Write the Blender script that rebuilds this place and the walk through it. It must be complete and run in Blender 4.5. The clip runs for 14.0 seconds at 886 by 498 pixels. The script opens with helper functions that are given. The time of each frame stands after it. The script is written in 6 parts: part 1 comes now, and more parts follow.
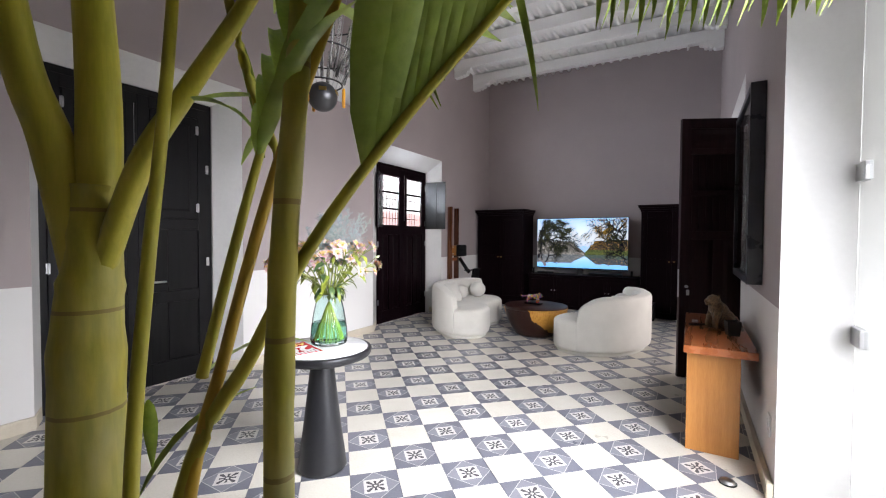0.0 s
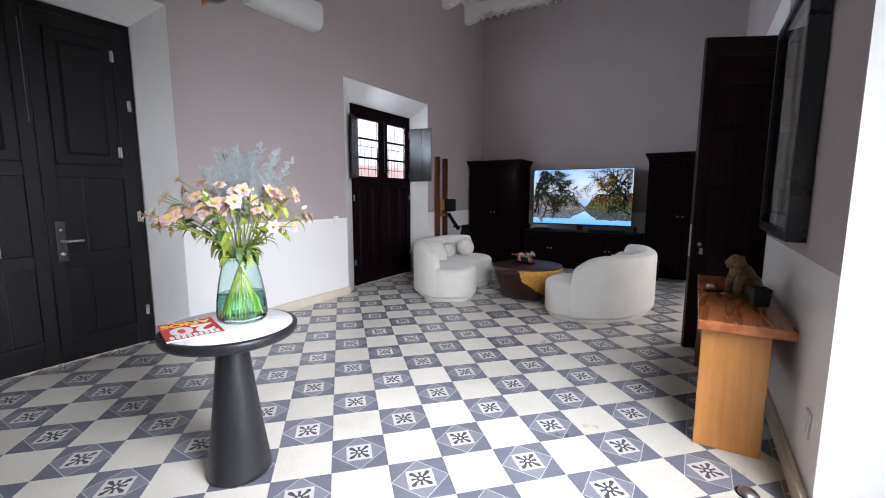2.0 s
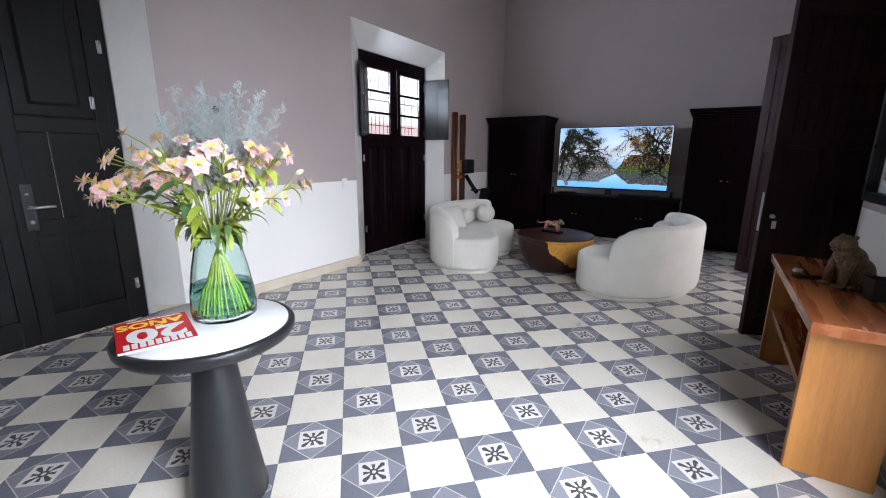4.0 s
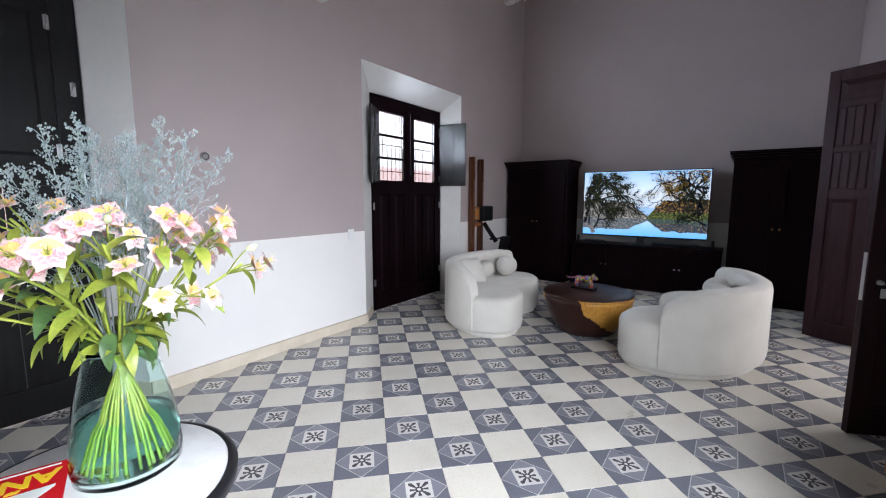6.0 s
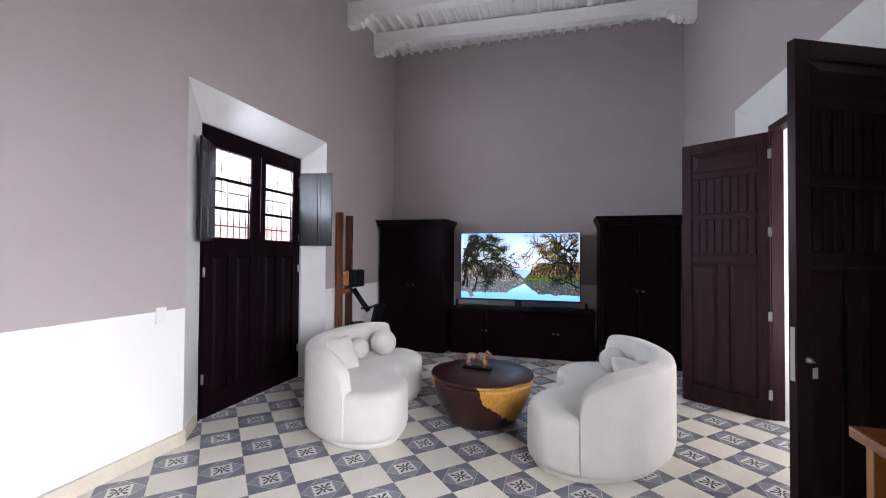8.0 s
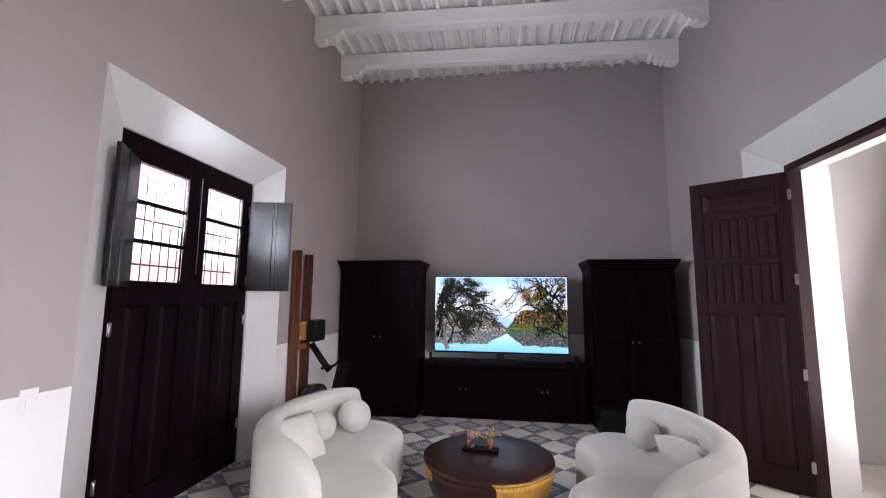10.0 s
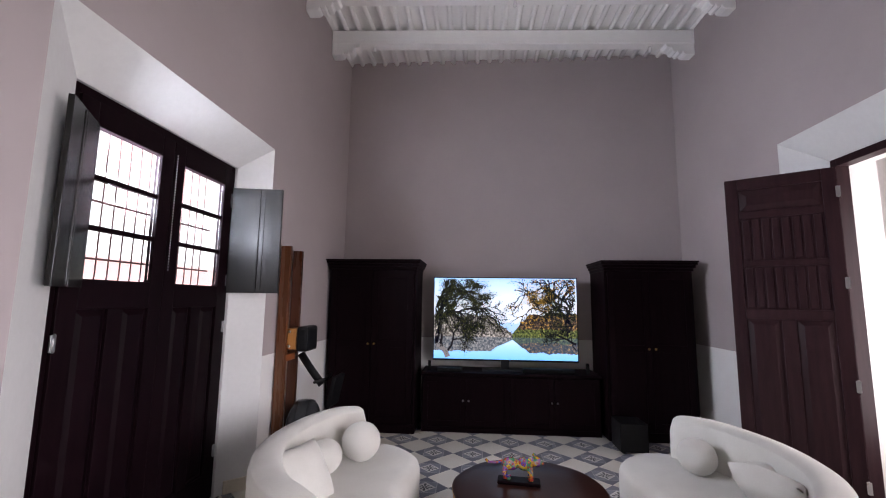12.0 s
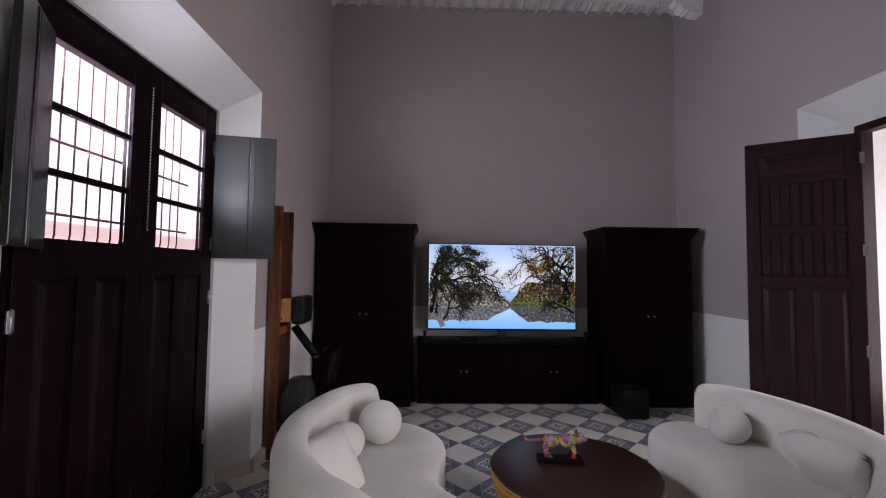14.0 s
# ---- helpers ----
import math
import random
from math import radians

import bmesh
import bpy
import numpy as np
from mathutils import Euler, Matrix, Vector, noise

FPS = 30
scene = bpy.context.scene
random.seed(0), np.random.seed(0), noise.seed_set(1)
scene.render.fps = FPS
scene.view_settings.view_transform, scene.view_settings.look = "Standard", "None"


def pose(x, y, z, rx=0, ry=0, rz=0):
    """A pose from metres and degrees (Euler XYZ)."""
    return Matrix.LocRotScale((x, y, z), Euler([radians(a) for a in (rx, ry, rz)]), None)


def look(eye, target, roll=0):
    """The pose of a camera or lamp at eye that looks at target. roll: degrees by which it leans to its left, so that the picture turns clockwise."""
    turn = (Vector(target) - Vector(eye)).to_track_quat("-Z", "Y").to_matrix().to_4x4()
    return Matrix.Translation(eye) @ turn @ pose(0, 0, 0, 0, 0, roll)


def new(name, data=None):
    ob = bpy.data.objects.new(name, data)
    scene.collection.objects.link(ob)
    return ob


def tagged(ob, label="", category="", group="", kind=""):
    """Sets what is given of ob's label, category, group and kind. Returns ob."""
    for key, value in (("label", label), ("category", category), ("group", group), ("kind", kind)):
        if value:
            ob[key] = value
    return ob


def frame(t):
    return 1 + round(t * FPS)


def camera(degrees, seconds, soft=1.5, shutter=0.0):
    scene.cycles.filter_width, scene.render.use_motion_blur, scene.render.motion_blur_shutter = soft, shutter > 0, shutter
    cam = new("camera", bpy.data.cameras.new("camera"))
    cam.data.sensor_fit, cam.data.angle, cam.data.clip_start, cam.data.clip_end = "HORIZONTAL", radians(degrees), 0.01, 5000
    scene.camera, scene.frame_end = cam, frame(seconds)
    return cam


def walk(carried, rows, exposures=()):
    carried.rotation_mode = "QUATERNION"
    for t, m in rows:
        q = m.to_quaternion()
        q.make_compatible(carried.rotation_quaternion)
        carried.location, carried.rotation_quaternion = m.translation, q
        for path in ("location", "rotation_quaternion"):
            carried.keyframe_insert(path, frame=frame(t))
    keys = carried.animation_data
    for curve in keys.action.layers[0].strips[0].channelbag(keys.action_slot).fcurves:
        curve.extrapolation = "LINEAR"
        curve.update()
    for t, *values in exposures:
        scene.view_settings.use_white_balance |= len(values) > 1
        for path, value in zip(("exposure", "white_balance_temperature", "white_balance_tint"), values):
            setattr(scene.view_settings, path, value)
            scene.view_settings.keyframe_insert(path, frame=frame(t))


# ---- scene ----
PATH = [
    (0, (1.132, -2.212, 1.422), (0.106, -0.496, 1.368), 0.3),
    (0.5, (1.193, -2.053, 1.395), (0.163, -0.34, 1.316), 0.2),
    (1, (1.138, -1.86, 1.388), (0.113, -0.15, 1.234), 0.1),
    (1.5, (1.085, -1.692, 1.383), (0.056, 0.01, 1.178), 0.1),
    (2, (1.048, -1.525, 1.36), (0.02, 0.171, 1.101), 0.1),
    (2.5, (0.976, -1.426, 1.35), (-0.041, 0.258, 0.988), 0.2),
    (3, (0.851, -1.346, 1.351), (-0.164, 0.326, 0.936), 0.1),
    (5.5, (0.497, -0.82, 1.406), (-0.635, 0.77, 0.972), -0.1),
    (6, (0.373, -0.684, 1.424), (-0.759, 0.946, 1.176), 0.1),
    (6.5, (0.278, -0.496, 1.438), (-0.752, 1.214, 1.324), 0.2),
    (7, (0.139, -0.351, 1.454), (-0.719, 1.456, 1.42), 0.4),
    (7.5, (-0.03, -0.171, 1.472), (-0.712, 1.709, 1.489), 0.4),
    (8, (-0.13, 0.044, 1.472), (-0.689, 1.964, 1.506), 0.4),
    (8.5, (-0.252, 0.262, 1.489), (-0.678, 2.212, 1.611), 0.4),
    (11, (-0.965, 0.874, 1.542), (-1.22, 2.843, 1.786), 0.6),
    (11.5, (-1.064, 1.001, 1.547), (-1.261, 2.977, 1.789), 0.7),
    (12, (-1.178, 1.101, 1.543), (-1.328, 3.08, 1.788), 0.7),
    (12.5, (-1.326, 1.157, 1.539), (-1.443, 3.138, 1.786), 0.8),
    (13, (-1.434, 1.204, 1.526), (-1.479, 3.189, 1.771), 0.9),
    (13.5, (-1.544, 1.331, 1.522), (-1.526, 3.322, 1.704), 0.8),
    (14, (-1.66, 1.416, 1.525), (-1.603, 3.413, 1.623), 0.7),
]
cam = camera(93.7, 14.0, soft=1.1)
walk(cam, [(t, look(eye, target, roll)) for t, eye, target, roll in PATH],
     exposures=[(0, -0.80, 6500, 15), (1.5, -0.98, 6200, 15), (5.5, -1.06, 6100, 13), (6.5, -0.88, 6100, 14), (8.5, -0.56, 6300, 17), (11.5, -0.60, 6500, 21), (13, -0.80, 6500, 24), (14, -1.22, 6500, 26)])
# ---------------------------------------------------------------- light
world = bpy.data.worlds.new("world")
scene.world = world
world.use_nodes = True
wn = world.node_tree.nodes
sky = wn.new("ShaderNodeTexSky")
sky.sky_type, sky.sun_disc = "NISHITA", False
sky.sun_elevation, sky.sun_rotation = radians(43), radians(108)
wn["Background"].inputs["Strength"].default_value = 0.15
world.node_tree.links.new(sky.outputs[0], wn["Background"].inputs["Color"])


def lamp(name, kind, m, energy, colour, **sizes):
    data = bpy.data.lights.new(name, kind)
    data.energy, data.color = energy, colour
    for key, value in sizes.items():
        if key == "size":
            data.size = value
        elif key == "size_y":
            data.shape, data.size_y = "RECTANGLE", value
        elif key == "angle":
            data.angle = value
        elif key == "spread":
            data.spread = value
    ob = new(name, data)
    ob.matrix_world = m
    return ob


lamp("sun", "SUN", look((9, -3, 9), (0, 0, 0)), 5.0, (1.0, 0.95, 0.88), angle=radians(0.5))
# daylight through the glazed door, the doorway to the next room and the glazed shutters
lamp("glass_door_daylight", "AREA", look((1.95, -0.80, 1.80), (-0.75, 0.62, 0.0)), 170, (0.92, 0.96, 1.0), size=1.3, size_y=2.0, spread=radians(92))
lamp("doorway_daylight", "AREA", look((2.7, 3.75, 1.5), (0.0, 3.9, 2.3)), 130, (1.0, 0.97, 0.95), size=1.5, size_y=2.2)
lamp("window_daylight", "AREA", look((-3.62, 3.68, 2.45), (-1.62, 5.0, 3.10)), 390, (0.80, 0.90, 1.0), size=1.5, size_y=0.8, spread=radians(135))


# ---------------------------------------------------------------- materials
def srgb(r, g, b):
    return tuple((c / 12.92 if c <= 0.04045 else ((c + 0.055) / 1.055) ** 2.4) for c in (r, g, b)) + (1.0,)


class Nodes:
    """A material with short calls for its nodes."""

    def __init__(self, name):
        self.mat = bpy.data.materials.new(name)
        self.mat.use_nodes = True
        self.tree = self.mat.node_tree
        self.bsdf = self.tree.nodes["Principled BSDF"]

    def put(self, value, socket):
        if isinstance(value, bpy.types.NodeSocket):
            self.tree.links.new(value, socket)
        else:
            socket.default_value = value

    def op(self, operation, a, b=0.0, c=0.0):
        n = self.tree.nodes.new("ShaderNodeMath")
        n.operation = operation
        for i, v in enumerate((a, b, c)):
            self.put(v, n.inputs[i])
        return n.outputs[0]

    def mix(self, factor, a, b):
        n = self.tree.nodes.new("ShaderNodeMix")
        n.data_type = "RGBA"
        self.put(factor, n.inputs[0])
        self.put(a, n.inputs[6])
        self.put(b, n.inputs[7])
        return n.outputs[2]

    def place(self):
        return self.tree.nodes.new("ShaderNodeNewGeometry").outputs["Position"]

    def local(self):
        return self.tree.nodes.new("ShaderNodeTexCoord").outputs["Object"]

    def mapped(self, vector, scale=(1, 1, 1), turn=(0, 0, 0), shift=(0, 0, 0)):
        n = self.tree.nodes.new("ShaderNodeMapping")
        self.put(vector, n.inputs[0])
        n.inputs["Location"].default_value = shift
        n.inputs["Rotation"].default_value = turn
        n.inputs["Scale"].default_value = scale
        return n.outputs[0]

    def noise(self, vector, scale, detail=4.0, rough=0.55, distortion=0.0):
        n = self.tree.nodes.new("ShaderNodeTexNoise")
        self.put(vector, n.inputs["Vector"])
        n.inputs["Scale"].default_value, n.inputs["Detail"].default_value = scale, detail
        n.inputs["Roughness"].default_value, n.inputs["Distortion"].default_value = rough, distortion
        return n.outputs[0]

    def ramp(self, value, *stops):
        n = self.tree.nodes.new("ShaderNodeValToRGB")
        self.put(value, n.inputs[0])
        while len(n.color_ramp.elements) < len(stops):
            n.color_ramp.elements.new(1.0)
        for e, (at, colour) in zip(n.color_ramp.elements, stops):
            e.position, e.color = at, colour
        return n.outputs[0]

    def split(self, vector):
        n = self.tree.nodes.new("ShaderNodeSeparateXYZ")
        self.put(vector, n.inputs[0])
        return n.outputs

    def bump(self, height, strength, distance=0.002):
        n = self.tree.nodes.new("ShaderNodeBump")
        n.inputs["Strength"].default_value, n.inputs["Distance"].default_value = strength, distance
        self.put(height, n.inputs["Height"])
        self.tree.links.new(n.outputs[0], self.bsdf.inputs["Normal"])

    def done(self, colour=None, rough=0.5, metal=0.0, **more):
        if colour is not None:
            self.put(colour, self.bsdf.inputs["Base Color"])
        self.put(rough, self.bsdf.inputs["Roughness"])
        self.put(metal, self.bsdf.inputs["Metallic"])
        for key, value in more.items():
            self.put(value, self.bsdf.inputs[key.replace("_", " ")])
        return self.mat


def grained(name, a, b, rough=0.5, scale=6.0, fine=120.0, bump=0.15, distance=0.001, metal=0.0, stretch=(1, 1, 1), spread=0.12, **more):
    """A surface of two near tones, with slow stains, a fine grain and a little relief."""
    n = Nodes(name)
    at = n.mapped(n.local(), stretch)
    slow, quick = n.noise(at, scale), n.noise(at, fine, 3.0)
    both = n.op("ADD", n.op("MULTIPLY", slow, 0.7), n.op("MULTIPLY", quick, 0.3))
    colour = n.ramp(both, (0.32, a), (0.68, b))
    n.bump(both, bump, distance)
    return n.done(colour, n.op("MULTIPLY_ADD", slow, spread * 2, rough - spread), metal, **more)


def plain(name, colour, rough=0.5, metal=0.0, **more):
    n = Nodes(name)
    at = n.local()
    wear = n.noise(at, 35.0)
    n.bump(wear, 0.05, 0.001)
    return n.done(n.mix(n.op("MULTIPLY", wear, 0.25), colour, tuple(0.8 * c for c in colour[:3]) + (1.0,)), n.op("MULTIPLY_ADD", wear, 0.14, rough - 0.07), metal, **more)


def wall_paint():
    """White dado below, warm grey-mauve above, on hand-trowelled plaster."""
    n = Nodes("two tone wall paint")
    at = n.place()
    slow, quick = n.noise(at, 0.9), n.noise(at, 26.0, 5.0)
    z = n.split(at)[2]
    edge = n.op("ADD", z, n.op("MULTIPLY", n.op("SUBTRACT", quick, 0.5), 0.006))
    upper = n.ramp(slow, (0.3, (0.38, 0.325, 0.32, 1)), (0.7, (0.42, 0.36, 0.355, 1)))
    lower = n.ramp(slow, (0.3, (0.78, 0.76, 0.74, 1)), (0.7, (0.83, 0.81, 0.79, 1)))
    n.bump(n.op("ADD", n.op("MULTIPLY", n.noise(at, 3.0), 3.0), quick), 0.25, 0.0015)
    return n.done(n.mix(n.op("GREATER_THAN", edge, 1.05), lower, upper), n.op("MULTIPLY_ADD", quick, 0.2, 0.55))


def patterned_tile():
    """Blue-grey cement tile: thin white diamond, white square and a dark eight-petal flower."""
    n = Nodes("patterned cement tile")
    pos = n.place()
    turned = n.mapped(pos, (1, 1, 1), (0, 0, radians(45)))
    u0, v0, _ = n.split(turned)

    def cell(c):
        c = n.op("ADD", n.op("DIVIDE", c, TILE), 0.5)
        return n.op("SUBTRACT", n.op("SUBTRACT", c, n.op("FLOOR", c)), 0.5)

    wob = n.op("MULTIPLY", n.op("SUBTRACT", n.noise(pos, 60.0, 2.0), 0.5), 0.02)
    u, v = n.op("ADD", cell(u0), wob), n.op("ADD", cell(v0), wob)
    au, av = n.op("ABSOLUTE", u), n.op("ABSOLUTE", v)
    diamond, square = n.op("ADD", au, av), n.op("MAXIMUM", au, av)
    r = n.op("SQRT", n.op("ADD", n.op("MULTIPLY", u, u), n.op("MULTIPLY", v, v)))
    th = n.op("ARCTAN2", v, u)
    fold = n.op("ABSOLUTE", n.op("SUBTRACT", n.op("FLOORED_MODULO", n.op("ADD", th, math.pi / 8), math.pi / 4), math.pi / 8))
    along, across = n.op("MULTIPLY", r, n.op("COSINE", fold)), n.op("MULTIPLY", r, n.op("SINE", fold))
    axis = n.op("ABSOLUTE", n.op("COSINE", n.op("MULTIPLY", th, 2.0)))  # 1 towards the sides, 0 towards the corners
    reach = n.op("MULTIPLY_ADD", axis, -0.085, 0.25)
    width = n.op("MULTIPLY_ADD", n.op("SUBTRACT", along, 0.06), 0.20, 0.012)
    petal = n.op("MULTIPLY", n.op("LESS_THAN", across, width), n.op("LESS_THAN", r, reach))
    petal = n.op("MULTIPLY", petal, n.op("GREATER_THAN", r, 0.062))
    ring = n.op("MULTIPLY", n.op("LESS_THAN", r, 0.072), n.op("GREATER_THAN", r, 0.034))
    flower = n.op("MAXIMUM", petal, ring)
    stain, fine = n.noise(pos, 5.0), n.noise(pos, 90.0, 4.0)
    tone = n.op("MULTIPLY_ADD", n.op("ADD", stain, fine), 0.5, 0.0)
    dark = n.ramp(tone, (0.3, (0.112, 0.115, 0.145, 1)), (0.75, (0.180, 0.184, 0.218, 1)))
    pale = n.ramp(tone, (0.3, (0.175, 0.178, 0.210, 1)), (0.75, (0.250, 0.253, 0.288, 1)))
    white = n.ramp(tone, (0.3, (0.58, 0.56, 0.53, 1)), (0.75, (0.70, 0.68, 0.64, 1)))
    ink = n.ramp(tone, (0.3, (0.03, 0.028, 0.034, 1)), (0.75, (0.06, 0.055, 0.06, 1)))
    info = n.tree.nodes.new("ShaderNodeObjectInfo")
    c = n.mix(n.op("LESS_THAN", diamond, 0.5), dark, pale)
    c = n.mix(n.op("MULTIPLY", n.op("LESS_THAN", n.op("ABSOLUTE", n.op("SUBTRACT", diamond, 0.5)), 0.011), 0.75), c, white)
    c = n.mix(n.op("LESS_THAN", square, 0.235), c, white)
    c = n.mix(n.op("MULTIPLY", n.op("LESS_THAN", square, 0.235), flower), c, ink)
    hsv = n.tree.nodes.new("ShaderNodeHueSaturation")
    n.put(c, hsv.inputs["Color"])
    n.put(n.op("MULTIPLY_ADD", info.outputs["Random"], 0.22, 0.89), hsv.inputs["Value"])
    n.bump(fine, 0.06, 0.0006)
    return n.done(hsv.outputs[0], n.op("MULTIPLY_ADD", stain, 0.24, 0.20), 0.0)


def plain_tile():
    n = Nodes("cream cement tile")
    pos = n.place()
    stain, fine = n.noise(pos, 4.0, 5.0), n.noise(pos, 80.0, 4.0)
    tone = n.op("MULTIPLY_ADD", n.op("ADD", stain, fine), 0.5, 0.0)
    info = n.tree.nodes.new("ShaderNodeObjectInfo")
    c = n.ramp(tone, (0.28, (0.60, 0.55, 0.46, 1)), (0.5, (0.70, 0.66, 0.58, 1)), (0.75, (0.76, 0.72, 0.65, 1)))
    hsv = n.tree.nodes.new("ShaderNodeHueSaturation")
    n.put(c, hsv.inputs["Color"])
    n.put(n.op("MULTIPLY_ADD", info.outputs["Random"], 0.16, 0.90), hsv.inputs["Value"])
    n.bump(fine, 0.06, 0.0006)
    return n.done(hsv.outputs[0], n.op("MULTIPLY_ADD", stain, 0.24, 0.20), 0.0)


TILE = 0.28
STEP = TILE * math.sqrt(2)
WALL = wall_paint()
WHITE_PLASTER = grained("white lime plaster", (0.62, 0.61, 0.595, 1), (0.70, 0.69, 0.675, 1), 0.6, 2.0, 30.0, 0.3, 0.002)
CEILING_WHITE = grained("limewashed ceiling plaster", (0.86, 0.85, 0.83, 1), (0.91, 0.90, 0.88, 1), 0.65, 2.0, 30.0, 0.4, 0.003)
CREAM_STONE = grained("cream skirting stone", (0.56, 0.49, 0.38, 1), (0.68, 0.61, 0.50, 1), 0.4, 5.0, 60.0)
TILE_DARK, TILE_LIGHT = patterned_tile(), plain_tile()
GROUT = grained("grey grout", (0.16, 0.15, 0.14, 1), (0.26, 0.25, 0.23, 1), 0.8)
BEAM_WHITE = grained("whitewashed beam timber", (0.85, 0.84, 0.82, 1), (0.91, 0.90, 0.88, 1), 0.6, 3.0, 50.0, 0.4, 0.003, stretch=(0.3, 1, 1))
DARK_WOOD = grained("dark stained wood", (0.0036, 0.0012, 0.0020, 1), (0.0085, 0.0030, 0.0046, 1), 0.44, 5.0, 60.0, 0.25, 0.001, stretch=(6, 6, 0.5), Specular_IOR_Level=0.05)
BLACK_WOOD = grained("charcoal painted wood", (0.0048, 0.0045, 0.0050, 1), (0.0095, 0.0090, 0.0098, 1), 0.45, 4.0, 60.0, 0.25, 0.001, stretch=(6, 6, 0.5), Specular_IOR_Level=0.16)
SHUTTER_GREEN = grained("grey green satin painted wood", (0.010, 0.0092, 0.0088, 1), (0.017, 0.0155, 0.0145, 1), 0.26, 4.0, 60.0, 0.04, 0.001, stretch=(6, 6, 0.5), spread=0.015, Specular_IOR_Level=0.32)
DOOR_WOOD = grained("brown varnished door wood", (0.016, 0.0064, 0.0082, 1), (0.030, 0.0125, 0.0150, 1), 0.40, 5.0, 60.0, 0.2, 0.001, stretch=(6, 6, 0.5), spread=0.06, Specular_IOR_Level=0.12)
HONEY_WOOD = grained("honey coloured wood", (0.30, 0.115, 0.025, 1), (0.47, 0.21, 0.055, 1), 0.34, 3.0, 40.0, 0.2, 0.001, stretch=(5, 5, 0.4))
RED_WOOD = grained("reddish varnished wood", (0.20, 0.055, 0.018, 1), (0.34, 0.11, 0.035, 1), 0.28, 3.0, 40.0, 0.2, 0.001, stretch=(5, 0.4, 5))
FABRIC = grained("ivory boucle fabric", (0.55, 0.525, 0.475, 1), (0.67, 0.645, 0.59, 1), 0.9, 3.0, 170.0, 0.5, 0.003, Sheen_Weight=0.3)
CUSHION = grained("ivory cushion fabric", (0.52, 0.50, 0.455, 1), (0.64, 0.615, 0.565, 1), 0.9, 3.0, 190.0, 0.5, 0.003, Sheen_Weight=0.3)
STEEL = plain("brushed steel", (0.55, 0.55, 0.56, 1), 0.3, 1.0)
BRASS = plain("aged brass", (0.50, 0.34, 0.10, 1), 0.3, 1.0)
BLACK_METAL = plain("black coated metal", (0.022, 0.022, 0.025, 1), 0.36, 0.3)
BLACK_PLASTIC = plain("black plastic", (0.006, 0.0055, 0.006, 1), 0.4, Specular_IOR_Level=0.2)
WHITE_PLASTIC = plain("white plastic", (0.78, 0.78, 0.77, 1), 0.35)
WHITE_MARBLE = grained("white marble", (0.66, 0.66, 0.66, 1), (0.82, 0.82, 0.82, 1), 0.16, 7.0, 50.0, 0.02)
GLASS = Nodes("clear glass").done((0.95, 0.98, 0.97, 1), 0.02, 0.0, Transmission_Weight=1.0, IOR=1.45)


# ---------------------------------------------------------------- building blocks
def box(bm, x0, x1, y0, y1, z0, z1, bevel=0.0, m=None, slot=0):
    ge = bmesh.ops.create_cube(bm, size=1.0)
    vs = ge["verts"]
    for v in vs:
        v.co = Vector((x0 + (v.co.x + 0.5) * (x1 - x0), y0 + (v.co.y + 0.5) * (y1 - y0), z0 + (v.co.z + 0.5) * (z1 - z0)))
    faces = {f for v in vs for f in v.link_faces}
    if bevel:
        out = bmesh.ops.bevel(bm, geom=list({e for v in vs for e in v.link_edges}), offset=bevel, segments=2, affect="EDGES", profile=0.6)
        faces = {f for f in faces if f.is_valid} | set(out["faces"])
        vs = list({v for f in faces for v in f.verts})
    if m is not None:
        for v in vs:
            v.co = m @ v.co
    for f in faces:
        f.material_index = slot
    return vs


def lathe(bm, profile, steps=40, m=None, slot=0):
    """Turns a profile of (radius, height) round the z axis; a radius of 0 closes it."""
    rings = []
    for r, z in profile:
        if r <= 1e-6:
            rings.append([bm.verts.new((0, 0, z))])
        else:
            rings.append([bm.verts.new((r * math.cos(2 * math.pi * i / steps), r * math.sin(2 * math.pi * i / steps), z)) for i in range(steps)])
    for a, b in zip(rings, rings[1:]):
        for i in range(steps):
            j = (i + 1) % steps
            corners = [a[i % len(a)], a[j % len(a)], b[j % len(b)], b[i % len(b)]]
            seen = list(dict.fromkeys(corners))
            if len(seen) > 2:
                f = bm.faces.new(seen)
                f.smooth, f.material_index = True, slot
    if m is not None:
        for ring in rings:
            for v in ring:
                v.co = m @ v.co
    return rings


def tube(bm, points, radius, steps=8, slot=0):
    """A round bar along points; radius may be a number or one for each point."""
    points = [Vector(p) for p in points]
    radii = radius if isinstance(radius, (list, tuple)) else [radius] * len(points)
    rings = []
    for i, p in enumerate(points):
        way = (points[min(i + 1, len(points) - 1)] - points[max(i - 1, 0)]).normalized()
        side = way.cross(Vector((0, 0, 1)) if abs(way.z) < 0.9 else Vector((1, 0, 0))).normalized()
        up = side.cross(way)
        rings.append([bm.verts.new(p + radii[i] * (math.cos(2 * math.pi * k / steps) * side + math.sin(2 * math.pi * k / steps) * up)) for k in range(steps)])
    for a, b in zip(rings, rings[1:]):
        for k in range(steps):
            f = bm.faces.new((a[k], a[(k + 1) % steps], b[(k + 1) % steps], b[k]))
            f.smooth, f.material_index = True, slot
    for ring, flip in ((rings[0], False), (rings[-1], True)):
        f = bm.faces.new(ring if flip else ring[::-1])
        f.material_index = slot
    return rings


